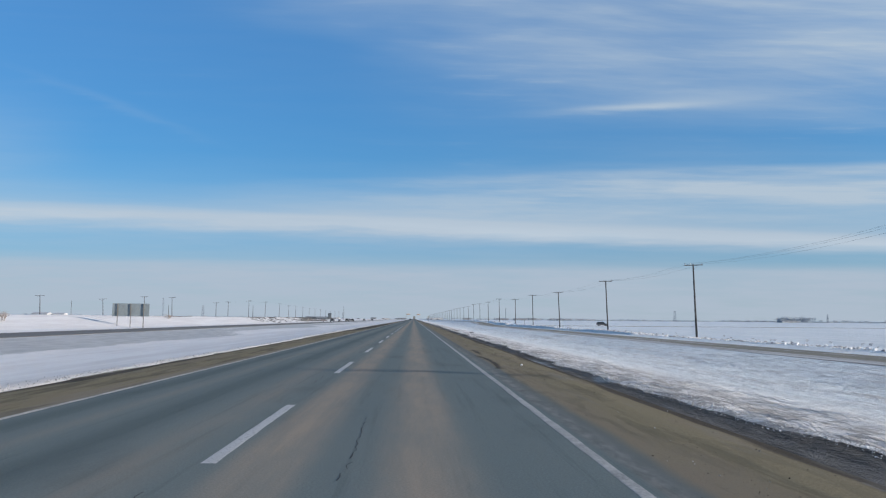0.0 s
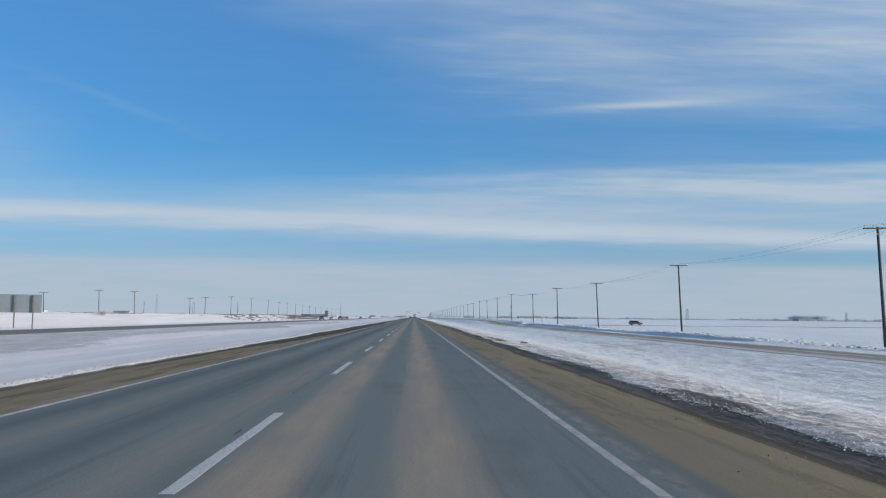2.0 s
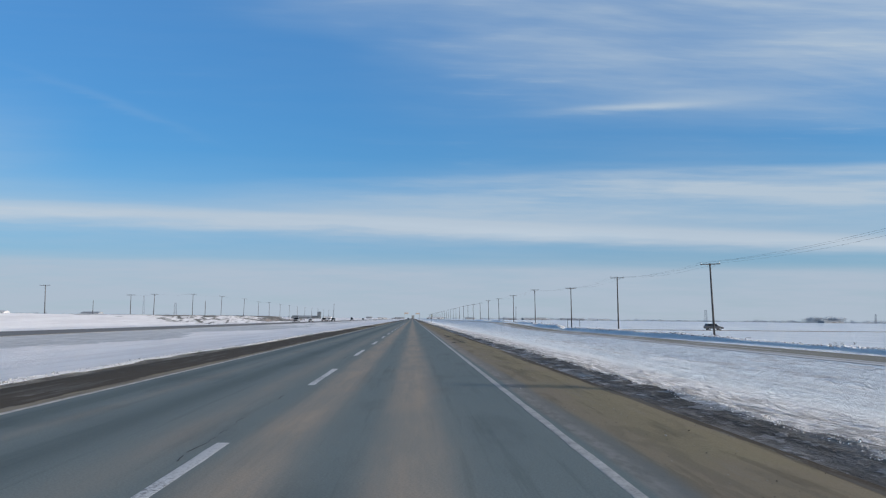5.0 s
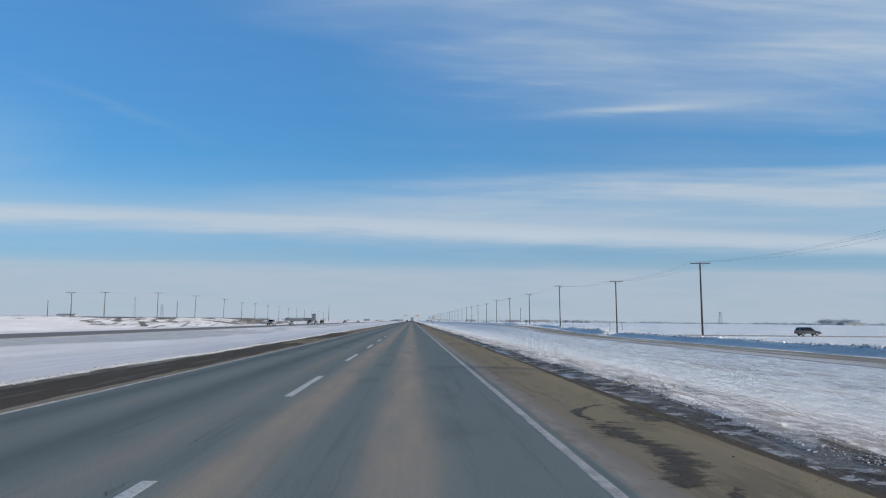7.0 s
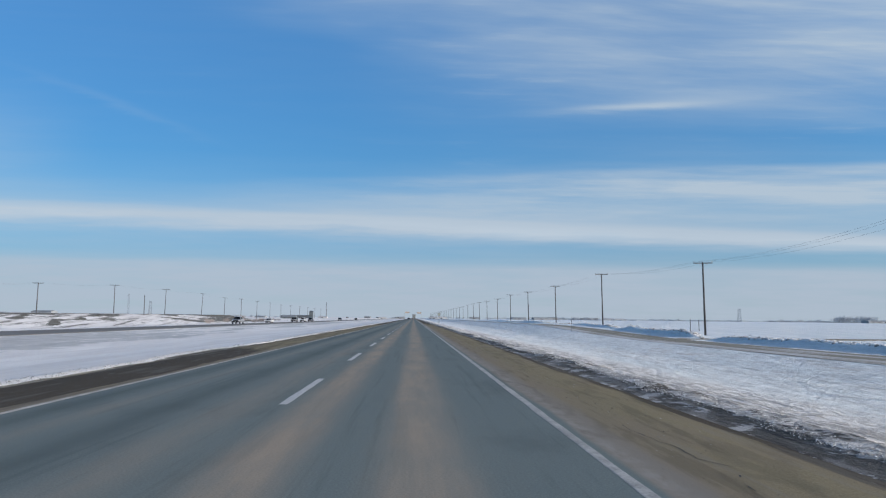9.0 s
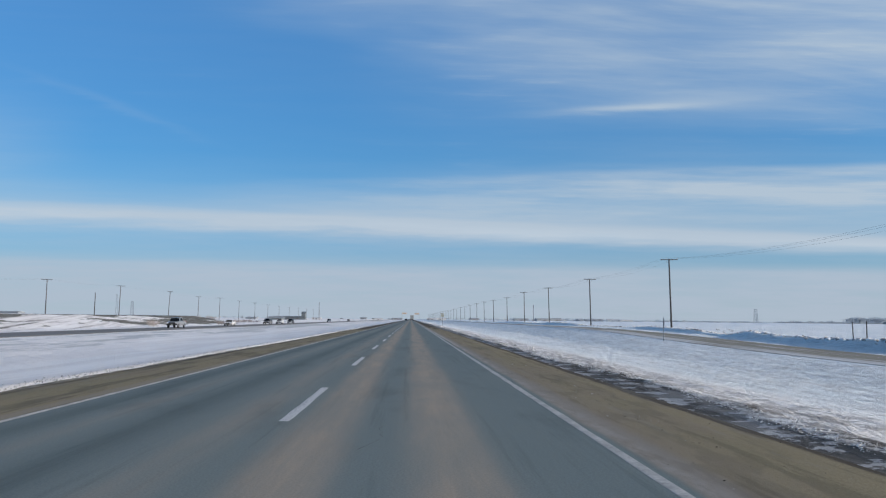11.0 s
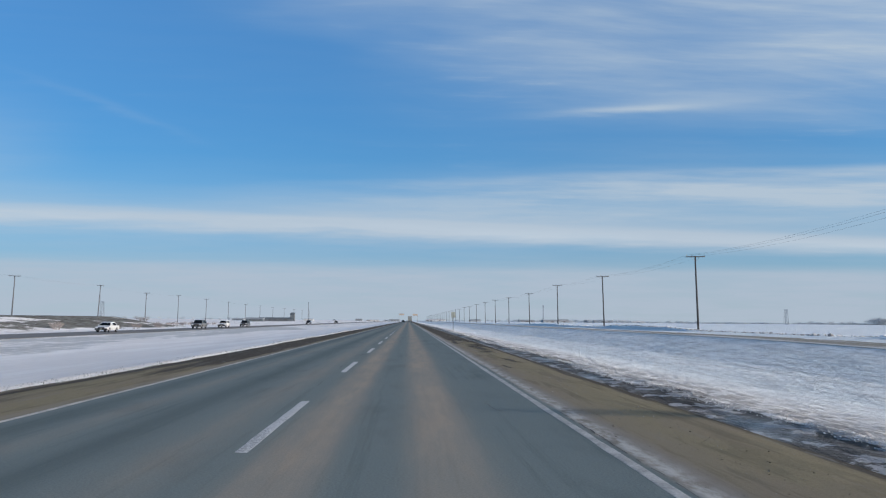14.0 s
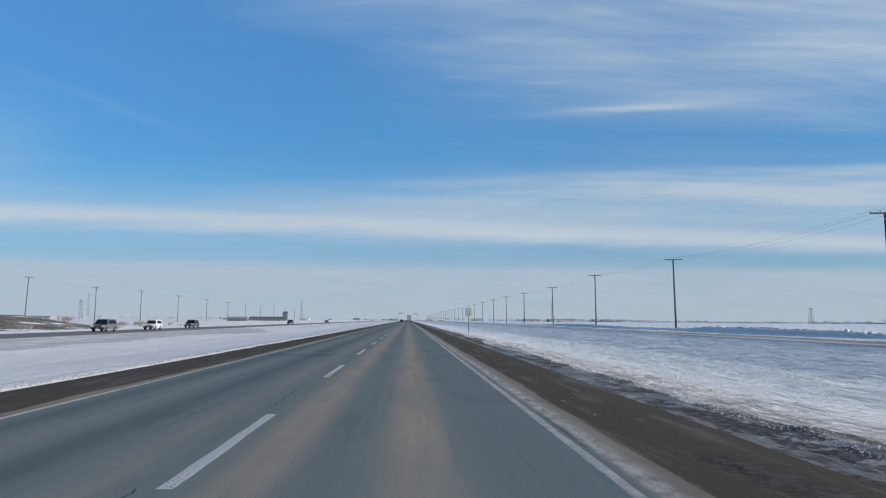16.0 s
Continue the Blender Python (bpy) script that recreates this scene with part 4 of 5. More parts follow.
    for x in (35.2, 40, 47, 60, 90, 140, 220, 400, 700, 1100):
        z = service(35, 334) + (cross(47, 334) - service(35, 334)) * min(1.0, (x - 35.2) / 11.8) if x < 47 else cross(x, 334)
        row = [bm.verts.new((x, 331.2, z - 0.3)), bm.verts.new((x, 331.4, z)), bm.verts.new((x, 337.0, z)), bm.verts.new((x, 337.2, z - 0.3))]
        if last:
            for i in range(3):
                bm.faces.new((last[i], row[i], row[i + 1], last[i + 1]))
        last = row
    bmesh.ops.recalc_face_normals(bm, faces=bm.faces)
    tagged(new("side_road", mesh_of("side_road", bm, M_GRAVEL)), "ploughed gravel side road across the snowy field", "road", kind="structure")


EDGE_RIGHT, EDGE_LEFT, DASH_X = 1.82, -5.31, -1.86
DASH_START, DASH_STEP, DASH_LONG = 7.40, 12.217, 5.0


# ---- things ----
def utility_pole(name, m, tall, arm, label, group, insulators=3, wood=M_WOOD):
    """A tapered timber pole with a crossarm, braces and pin insulators; it stands 0.6 m deep."""
    top = base(name, m, label, "utility pole", group)
    part("pole", rod((0, 0, -0.6), (0, 0, tall), 0.175, 0.115, 12), wood, top, smooth=True)
    part("crossarm", box(0, -0.14, tall - 0.14, arm, 0.11, 0.14, 0.012), wood, top)
    for s in (-1, 1):
        part("brace", rod((s * arm * 0.26, -0.2, tall - 0.18), (s * 0.05, -0.16, tall - 0.82), 0.02, 0.02, 6), M_STEEL, top)
    for x in ([-arm / 2 + 0.1, -arm * 0.17, arm / 2 - 0.1][:insulators]):
        bm = rod((x, -0.14, tall - 0.08), (x, -0.14, tall + 0.04), 0.018, 0.018, 6)
        rod((x, -0.14, tall + 0.03), (x, -0.14, tall + 0.13), 0.06, 0.045, 8, bm)
        rod((x, -0.14, tall + 0.13), (x, -0.14, tall + 0.19), 0.05, 0.03, 8, bm)
        part("insulator", bm, M_CERAMIC, top)
    return top


def cable(a, b, sag, thick, label, group):
    """One conductor hanging between two insulators."""
    bm = bmesh.new()
    a, b = Vector(a), Vector(b)
    n, last = 14, None
    for i in range(n + 1):
        t = i / n
        c = a.lerp(b, t) - Vector((0, 0, sag * 4 * t * (1 - t)))
        row = [bm.verts.new(c + Vector((math.cos(q) * thick, 0, math.sin(q) * thick))) for q in (0, 2.094, 4.189)]
        if last:
            for j in range(3):
                bm.faces.new((last[j], last[(j + 1) % 3], row[(j + 1) % 3], row[j]))
        last = row
    ob = new("power_cable", mesh_of("power_cable", bm, M_WIRE))
    return tagged(ob, label, "cable", group)


# along the road, height of the top, how far the top leans towards the road
POLE_ROW = [
    (-58.0, 10.3, 0.30), (2.0, 11.2, 0.30), (66.0, 10.3, 0.30), (124.6, 10.3, 0.35), (182.2, 10.40, 0.45), (242.5, 9.86, 0.48),
    (297.3, 10.57, 0.26), (348.2, 10.23, 0.24), (414.2, 12.07, 0.26), (475.9, 11.68, 0.26), (535.6, 11.82, 0.35),
    (592.2, 12.30, 0.25), (648.3, 11.65, 0.32), (709.2, 11.9, 0.25),
]


def build_right_poles():
    rows = list(POLE_ROW)
    while rows[-1][0] < 2300:
        y = rows[-1][0] + 58.5 + 4 * math.sin(rows[-1][0])
        rows.append((y, 11.9 + 0.3 * math.sin(y * 3), 0.25))
    group, label = "poles beside the service road", "tall weathered wooden utility pole with a crossarm, standing in snow"
    kinds, heads = {}, []
    for y, t, lean in rows:
        x = 44.5
        z = height(x, y)
        tall = round((t - z) * 2) / 2
        m = pose(x, y, t - tall, 0.4 * math.sin(y), -math.degrees(math.asin(lean / tall)), 2.0 * math.sin(y * 5))
        if tall in kinds:
            copy_thing(kinds[tall], m)
        else:
            kinds[tall] = utility_pole("utility_pole", m, tall, 3.0, label, group)
        heads.append((x - lean, y, t))
    for (xa, ya, ta), (xb, yb, tb) in zip(heads[:18], heads[1:19]):
        for dx in (-1.4, -0.51, 1.4):
            cable((xa + dx, ya - 0.14, ta + 0.08), (xb + dx, yb - 0.14, tb + 0.08), 0.75, 0.009, "thin power cable strung between wooden poles", "cables beside the service road")


def build_left_poles():
    # place, height of the top, how far the top leans to the right, length of the crossarm
    rows = [
        (-125.0, 273.0, 8.2, -0.3, 3.2), (-120.3, 315.3, 8.1, -0.35, 3.2), (-115.8, 349.2, 10.0, -0.25, 3.2), (-111.2, 373.3, 10.3, -0.2, 3.2),
        (-104.3, 427.1, 9.0, 0.0, 3.4), (-103.9, 452.6, 10.0, 0.15, 3.0), (-104.3, 510.8, 11.75, 0.1, 3.2), (-104.8, 569.8, 12.35, 0.25, 3.2),
        (-104.9, 628.5, 12.35, 0.6, 2.4), (-105.4, 678.8, 11.45, 0.25, 2.6), (-106.9, 729.4, 12.1, 0.2, 2.4), (-108.2, 786.0, 11.8, 0.2, 2.4),
        (-110.0, 847.1, 11.7, 0.1, 2.4), (-110.3, 899.9, 11.2, 0.1, 2.4), (-110.5, 954.0, 11.2, 0.1, 2.4), (-110.5, 1010.0, 11.0, 0.1, 2.4),
        (-110.5, 1070.0, 11.0, 0.1, 2.4), (-110.5, 1130.0, 11.0, 0.1, 2.4), (-110.5, 1190.0, 11.0, 0.1, 2.4), (-110.5, 1250.0, 11.0, 0.1, 2.4),
    ]
    kinds, heads = {}, []
    for x, y, t, lean, arm in rows:
        z = height(x, y)
        key = tall, arm = round((t - z) * 2) / 2, arm
        m = pose(x, y, t - tall, 0.6 * math.sin(y), math.degrees(math.asin(lean / tall)), 3 * math.sin(y * 2))
        if key in kinds:
            copy_thing(kinds[key], m)
        else:
            kinds[key] = utility_pole("utility_pole", m, tall, arm, "wooden utility pole with a crossarm on the far snow bank", "poles beyond the oncoming road", 3, M_GREYWOOD)
        heads.append((x + lean, y, t))
    for (xa, ya, ta), (xb, yb, tb) in zip(heads[4:13], heads[5:14]):
        for dx in (-1.1, 1.1):
            cable((xa + dx, ya - 0.14, ta + 0.08), (xb + dx, yb - 0.14, tb + 0.08), 0.6, 0.006, "thin power cable over the far snow bank", "cables beyond the oncoming road")
    for x, y, top_z in ((-166.5, 550.7, 8.9), (-113.3, 569.4, 9.65), (-262.5, 624.3, 13.0)):
        z = height(x, y)
        tall = top_z - z
        top = base("bare_pole", pose(x, y, z, 0, 0.4, 0), "bare wooden pole without a crossarm on the bank", "pole", "bare poles")
        part("pole", rod((0, 0, -0.5), (0, 0, tall), 0.17, 0.12, 10), M_WOOD, top, smooth=True)
        part("cap", rod((0, 0, tall), (0, 0, tall + 0.12), 0.13, 0.05, 10), M_STEEL, top)
    top = base("light_mast", pose(-102.2, 1175, height(-102.2, 1175)), "tall slim mast standing alone in the snow", "mast")
    part("pole", rod((0, 0, -0.5), (0, 0, 19.2), 0.30, 0.20, 12), M_SIGNDARK, top, smooth=True)
    part("arm", rod((0, 0, 19.0), (1.8, 0, 19.4), 0.10, 0.07, 8), M_STEEL, top)
    part("base_plate", box(0, 0, 0.05, 0.9, 0.9, 0.1, 0.02), M_STEEL, top)


def build_billboard():
    """A large road sign seen from its ribbed back."""
    x, y = -60.7, 174.4
    z = height(x, y)
    top = base("billboard", pose(x, y, z, 0, 0, 4.0), "large grey highway sign seen from its ribbed back, on three posts", "road sign")
    up = 4.1 - z
    for i in range(9):
        zc = up - 0.16 - i * 0.305
        part("panel", box(0, 0, zc, 7.70, 0.05, 0.298, 0.008), M_BOARD, top)
        part("rib", box(0, -0.06, zc + 0.149, 7.64, 0.06, 0.035), M_BOARD, top)
    for dx in (-2.7, 0, 2.7):
        bm = box(dx, -0.17, up / 2 - 0.3, 0.13, 0.03, up + 0.5)
        box(dx, -0.25, up / 2 - 0.3, 0.02, 0.16, up + 0.5, 0, bm)
        box(dx, -0.33, up / 2 - 0.3, 0.13, 0.03, up + 0.5, 0, bm)
        part("post", bm, M_POST, top, "brown steel post")


def build_signs():
    # warning diamond seen from the side, by the service road
    x, y = 27.1, 364.0
    z = height(x, y)
    top = base("diamond_sign", pose(x, y, z, 0, 1.0, 80), "small diamond warning sign turned away, on a thin post", "road sign")
    part("post", box(0, 0, (1.75 - z) / 2 - 0.2, 0.06, 0.06, 1.75 - z + 0.4, 0.006), M_STEEL, top)
    bm = bmesh.new()
    bmesh.ops.create_cube(bm, size=1.0, matrix=pose(0, -0.05, 1.15 - z, 0, 45, 0) @ Matrix.Diagonal((0.75, 0.012, 0.75, 1)))
    part("plate", bm, M_SIGNDARK, top, "dark back of the plate")
    bm = bmesh.new()
    bmesh.ops.create_cube(bm, size=1.0, matrix=pose(0, -0.062, 1.15 - z, 0, 45, 0) @ Matrix.Diagonal((0.71, 0.008, 0.71, 1)))
    part("face", bm, M_SIGNDARK, top)
    # roadside panel ahead on the right
    x, y = 9.87, 534.7
    z = height(x, y)
    top = base("route_sign", pose(x, y, z, 0, 0, 4), "pale rectangular road sign with dark lines on one post", "road sign")
    part("post", box(0, 0.05, (3.3 - z) / 2 - 0.2, 0.10, 0.08, 3.3 - z + 0.4, 0.01), M_WOOD, top)
    part("panel", box(0, -0.01, 2.66 - z, 0.90, 0.03, 1.18, 0.012), M_SIGNWHITE, top)
    part("panel_frame", box(0, 0.012, 2.66 - z, 0.97, 0.016, 1.25, 0.012), M_SIGNDARK, top)
    for dz, w in ((0.36, 0.5), (0.12, 0.62), (-0.12, 0.42), (-0.36, 0.56)):
        part("mark", box(0, -0.03, 2.66 - z + dz, w, 0.006, 0.09), M_SIGNMARK, top)
    # amber boards over the road far ahead
    for x, foot in ((-9.3, -12.5), (8.3, 11.5)):
        top = base("overhead_board", pose(foot, 1400, height(foot, 1400) if abs(foot) > 8 else 0), "amber warning board on a steel arm above the road", "road sign", "amber boards far ahead")
        s = 1 if foot < 0 else -1
        part("mast", rod((0, 0, -0.5), (0, 0, 10.6), 0.26, 0.18, 10), M_STEEL, top)
        part("arm", rod((0, 0, 9.6), (s * 7.6, 0, 9.9), 0.16, 0.1, 8), M_STEEL, top)
        part("board", box(x - foot, -0.2, 9.5, 6.2, 0.14, 2.2, 0.03), M_YELLOW, top)
        for dz in (0.5, -0.5):
            part("mark", box(x - foot, -0.29, 9.5 + dz, 4.6, 0.02, 0.4), M_AMBERMARK, top)


def wheel(parent, x, y, r, w):
    bm = rod((x - w / 2, y, r), (x + w / 2, y, r), r, r, 20)
    bmesh.ops.bevel(bm, geom=[e for e in bm.edges if len(e.link_faces) == 2 and any(len(f.verts) > 4 for f in e.link_faces)], offset=0.03, segments=2, affect="EDGES")
    t = part("wheel", bm, M_TYRE, parent, "black tyre")
    s = 1 if x > 0 else -1
    hub = rod((x + s * (w / 2 - 0.02), y, r), (x + s * (w / 2 + 0.012), y, r), r * 0.66, r * 0.62, 16)
    for q in range(5):
        a = q * 1.2566
        box(x + s * (w / 2 + 0.014), y + math.cos(a) * r * 0.36, r + math.sin(a) * r * 0.36, 0.012, 0.05, 0.05, 0, hub)
    part("rim", hub, M_RIM, t)


def vehicle(name, m, style, paint, label, category, group=""):
    """A road vehicle whose nose points to -y; style gives its side view."""
    top = base(name, m, label, category, group)
    L, H, W = style["long"], style["high"], style["wide"]
    h, nose, tail, sill, belt = W / 2, -L / 2, L / 2, 0.30 + style["lift"], style["belt"]
    hood, screen, roof0, roof1, rear = style["hood"], style["screen"], style["roof0"], style["roof1"], style["rear"]
    r = style["wheel"]
    fw, rw = nose + style["front"], tail - style["back"]

    def arch(c):
        return [(c + math.cos(a) * (r + 0.07), max(sill, r + math.sin(a) * (r + 0.07))) for a in (math.pi, 2.5, 2.0, 1.57, 1.14, 0.64, 0.0)]

    low = [(nose + 0.04, sill), *arch(fw), *arch(rw), (tail - 0.03, sill), (tail, belt * 0.72), (tail - 0.05, style["deck"]), (rear, belt), (screen, belt), (hood, belt - 0.05), (nose + 0.14, belt - 0.20), (nose, belt * 0.62)]
    part("body", side_shape(low, h, 0.10, belt * 0.7, 0.025), paint, top)
    cab = [(screen - 0.02, belt - 0.03), (roof0, H - 0.04), (roof0 + 0.25, H), (roof1 - 0.1, H), (roof1, H - 0.05), (rear + 0.02, belt - 0.03)]
    part("cabin", side_shape(cab, h - 0.05, 0.30, belt, 0.02), paint, top)
    # glazing, set proud of the cabin
    lean = (H - 0.16 - belt) * 0.30
    for s in (-1, 1):
        bm = bmesh.new()
        xb, xt = s * (h - 0.05 + 0.006), s * (h - 0.05 - lean + 0.008)
        pts = [(xb, screen + 0.30, belt + 0.03), (xt, roof0 + 0.22, H - 0.15), (xt, roof1 - 0.22, H - 0.15), (xb, rear - 0.22, belt + 0.03)]
        bm.faces.new([bm.verts.new(p) for p in pts])
        bmesh.ops.solidify(bm, geom=list(bm.faces), thickness=0.008)
        part("side_window", bm, M_GLASS, top)
        mid = (roof0 + roof1) / 2 + 0.1
        part("pillar", box(s * (h - 0.05 - lean * 0.45 + 0.008), mid, (belt + H) / 2 - 0.04, 0.03 + lean * 0.5, 0.08, H - belt - 0.2), M_TRIM, top)
        part("mirror", box(s * (h + 0.08), screen + 0.35, belt + 0.1, 0.16, 0.10, 0.14, 0.03), paint, top)
        part("headlight", box(s * (h - 0.26), nose + 0.06, belt - 0.27, 0.38, 0.14, 0.17, 0.03), M_LAMP, top)
        part("tail_light", box(s * (h - 0.13), tail - 0.03, belt - 0.12, 0.18, 0.07, 0.30, 0.02), M_RED, top)
        for w in (fw, rw):
            wheel(top, s * (h - 0.12), w, r, 0.22)
        part("door_handle", box(s * (h + 0.005), mid + 0.35, belt - 0.12, 0.02, 0.16, 0.03, 0.006), M_TRIM, top)
    for y0, y1, nm in ((screen, roof0, "windscreen"), (rear, roof1, "rear_window")):
        bm = bmesh.new()
        out = -0.012 if y0 == screen else 0.012
        wide, slim = h - 0.13, h - 0.13 - (H - belt) * 0.28
        za, zb = belt + 0.03, H - 0.10
        ya, yb = y0 + (y1 - y0) * 0.06 + out, y0 + (y1 - y0) * 0.90 + out
        pts = [(-wide, ya, za), (wide, ya, za), (slim, yb, zb), (-slim, yb, zb)]
        bm.faces.new([bm.verts.new(p) for p in pts])
        bmesh.ops.solidify(bm, geom=list(bm.faces), thickness=0.01)
        part(nm, bm, M_GLASS, top)
    part("grille", box(0, nose + 0.02, belt * 0.66, W * style.get("mouth", 0.50), 0.08, belt * style.get("gape", 0.22), 0.02), M_TRIM, top)
    part("front_bumper", box(0, nose + 0.03, sill + 0.14, W * 0.96, 0.20, 0.22, 0.05), style.get("bumper", M_TRIM), top)
    part("rear_bumper", box(0, tail - 0.04, sill + 0.15, W * 0.95, 0.20, 0.20, 0.05), style.get("bumper", M_TRIM), top)
    part("number_plate", box(0, nose - 0.075, sill + 0.15, 0.32, 0.012, 0.15), M_SIGNWHITE, top)
    if "bed" in style:
        part("bed_liner", box(0, (rear + tail) / 2 + 0.05, style["deck"] + 0.006, W * 0.78, tail - rear - 0.35, 0.02), M_TRIM, top)
    return top


PICKUP = dict(long=5.75, high=1.92, wide=2.0, lift=0.18, belt=1.20, hood=-1.85, screen=-1.45, roof0=-0.75, roof1=0.95, rear=1.05, deck=1.16, wheel=0.39, front=0.98, back=1.18, bed=1, bumper=M_TRIM, mouth=0.62, gape=0.34)
SUV = dict(long=4.65, high=1.70, wide=1.86, lift=0.10, belt=1.04, hood=-1.35, screen=-1.10, roof0=-0.45, roof1=1.95, rear=2.18, deck=1.02, wheel=0.36, front=0.92, back=0.95)
SEDAN = dict(long=4.60, high=1.46, wide=1.80, lift=0.0, belt=0.92, hood=-1.30, screen=-1.05, roof0=-0.30, roof1=1.05, rear=1.65, deck=0.94, wheel=0.32, front=0.92, back=1.0)
VAN = dict(long=5.1, high=1.80, wide=2.0, lift=0.08, belt=1.08, hood=-1.75, screen=-1.50, roof0=-0.70, roof1=2.2, rear=2.42, deck=1.05, wheel=0.36, front=0.95, back=1.05)
P_SILVER, P_WHITE, P_DARK = paint_car("silver_paint", (0.30, 0.31, 0.32), 0.35), paint_car("white_paint", (0.74, 0.74, 0.73)), paint_car("charcoal_paint", (0.05, 0.053, 0.06), 0.3)
P_BROWN, P_BLUE, P_BLACK = paint_car("taupe_paint", (0.17, 0.155, 0.14), 0.4), paint_car("navy_paint", (0.03, 0.045, 0.08), 0.3), paint_car("black_paint", (0.02, 0.02, 0.022))


def build_vehicles():
    g = "traffic on the oncoming road"
    z = -0.70
    vehicle("pickup_truck", pose(-43.0, 426.5, z), PICKUP, P_SILVER, "silver crew-cab pickup truck with a dark grille on the oncoming road", "pickup truck", g)
    vehicle("sedan_car", pose(-43.1, 470.0, z), SEDAN, P_WHITE, "white sedan car with a dirty lower body", "car", g)
    vehicle("sport_utility", pose(-43.0, 520.0, z), VAN, P_BROWN, "dark taupe sport utility car following the traffic", "car", g)
    vehicle("sport_utility", pose(-42.8, 541.0, z), SUV, P_WHITE, "white compact utility car close behind a darker one", "car", g)
    vehicle("sport_utility", pose(-43.0, 566.0, z), SUV, P_DARK, "charcoal utility car with pale headlights", "car", g)
    vehicle("sport_utility", pose(-43.0, 700.0, z), SUV, P_BLUE, "dark blue utility car far down the oncoming road", "car", g)
    vehicle("sedan_car", pose(-42.9, 830.0, z), SEDAN, P_BLACK, "black car far down the oncoming road", "car", g)
    vehicle("sport_utility", pose(79.0, 333.6, height(79.0, 333.6) + 0.13, 0, 0, 90), SUV, P_DARK, "charcoal utility car driving on the side road in the field", "car")
    vehicle("sedan_car", pose(-3.7, 868.0, 0.005, 0, 0, 180), SEDAN, P_BLACK, "black car seen from behind in the passing lane", "car")
    far = vehicle("sedan_car", pose(-30, 1392, 0.3, 0, 0, 90), SEDAN, P_DARK, "dark car waiting at the far junction", "car", "cars at the far junction")
    for x, y, a in ((-52, 1390, 90), (24, 1394, -90), (40, 1391, -90), (-20, 1330, 0), (-26, 1350, 0), (-95, 1388, 90)):
        copy_thing(far, pose(x, y, 0.3, 0, 0, a))
    # box truck ahead, seen from behind
    top = base("box_truck", pose(0.6, 860, 0.005), "grey box truck seen from behind in the driving lane", "truck")
    part("cargo_box", box(0, 2.0, 2.55, 2.5, 7.6, 2.9, 0.04), M_TRUCKBOX, top)
    for s in (-1, 1):
        part("rear_door", box(s * 0.61, -1.82, 2.55, 1.18, 0.05, 2.7, 0.015), M_TRUCKBOX, top)
        part("tail_light", box(s * 1.05, -1.83, 0.95, 0.22, 0.06, 0.14, 0.01), M_RED, top)
        for y in (0.2, 5.9):
            wheel(top, s * 1.05, y, 0.5, 0.30)
        part("mud_flap", box(s * 1.0, -0.5, 0.55, 0.5, 0.02, 0.6), M_TRIM, top)
    part("under_guard", box(0, -1.78, 0.62, 2.3, 0.10, 0.12, 0.02), M_TRIM, top)
    part("frame_rail", box(0, 2.2, 0.95, 1.0, 8.2, 0.22, 0.02), M_TRIM, top)
    part("cab", box(0, 6.9, 1.75, 2.3, 1.9, 2.1, 0.12), P_WHITE, top)


def build_block():
    """A short beam end that sticks out of the snow beside the shoulder."""
    x, y = 7.8, 107.3
    top = base("timber_block", pose(x, y, height(x, y) - 0.10, 0, 4, 28), "short dark timber block half buried in snow", "block")
    part("beam", box(0, 0, 0.10, 0.50, 0.20, 0.20, 0.02), M_WOOD, top)
    part("end_cap", box(0.262, 0, 0.10, 0.02, 0.19, 0.19, 0.008), M_SIGNWHITE, top, "white painted end")


def build_marker_posts():
    g = "posts at the side road"
    for x, y, tall in ((44.8, 355.7, 2.3), (51.3, 369.7, 2.0)):
        z = height(x, y)
        top = base("marker_post", pose(x, y, z, 1.0, 2.0 * math.sin(x), 10 * x), "weathered wooden marker post standing in the snow", "post", g)
        part("post", rod((0, 0, -0.4), (0, 0, tall), 0.065, 0.055, 8), M_WOOD, top)
        part("reflector", box(0, -0.07, tall - 0.2, 0.08, 0.012, 0.16, 0.004), M_SIGNWHITE, top)


def clod_shapes(rng, count):
    out = []
    for _ in range(count):
        bm = bmesh.new()
        bmesh.ops.create_icosphere(bm, subdivisions=1, radius=1.0)
        for v in bm.verts:
            v.co *= rng.uniform(0.65, 1.25)
        out.append(([v.co.copy() for v in bm.verts], [[v.index for v in f.verts] for f in bm.faces]))
        bm.free()
    return out


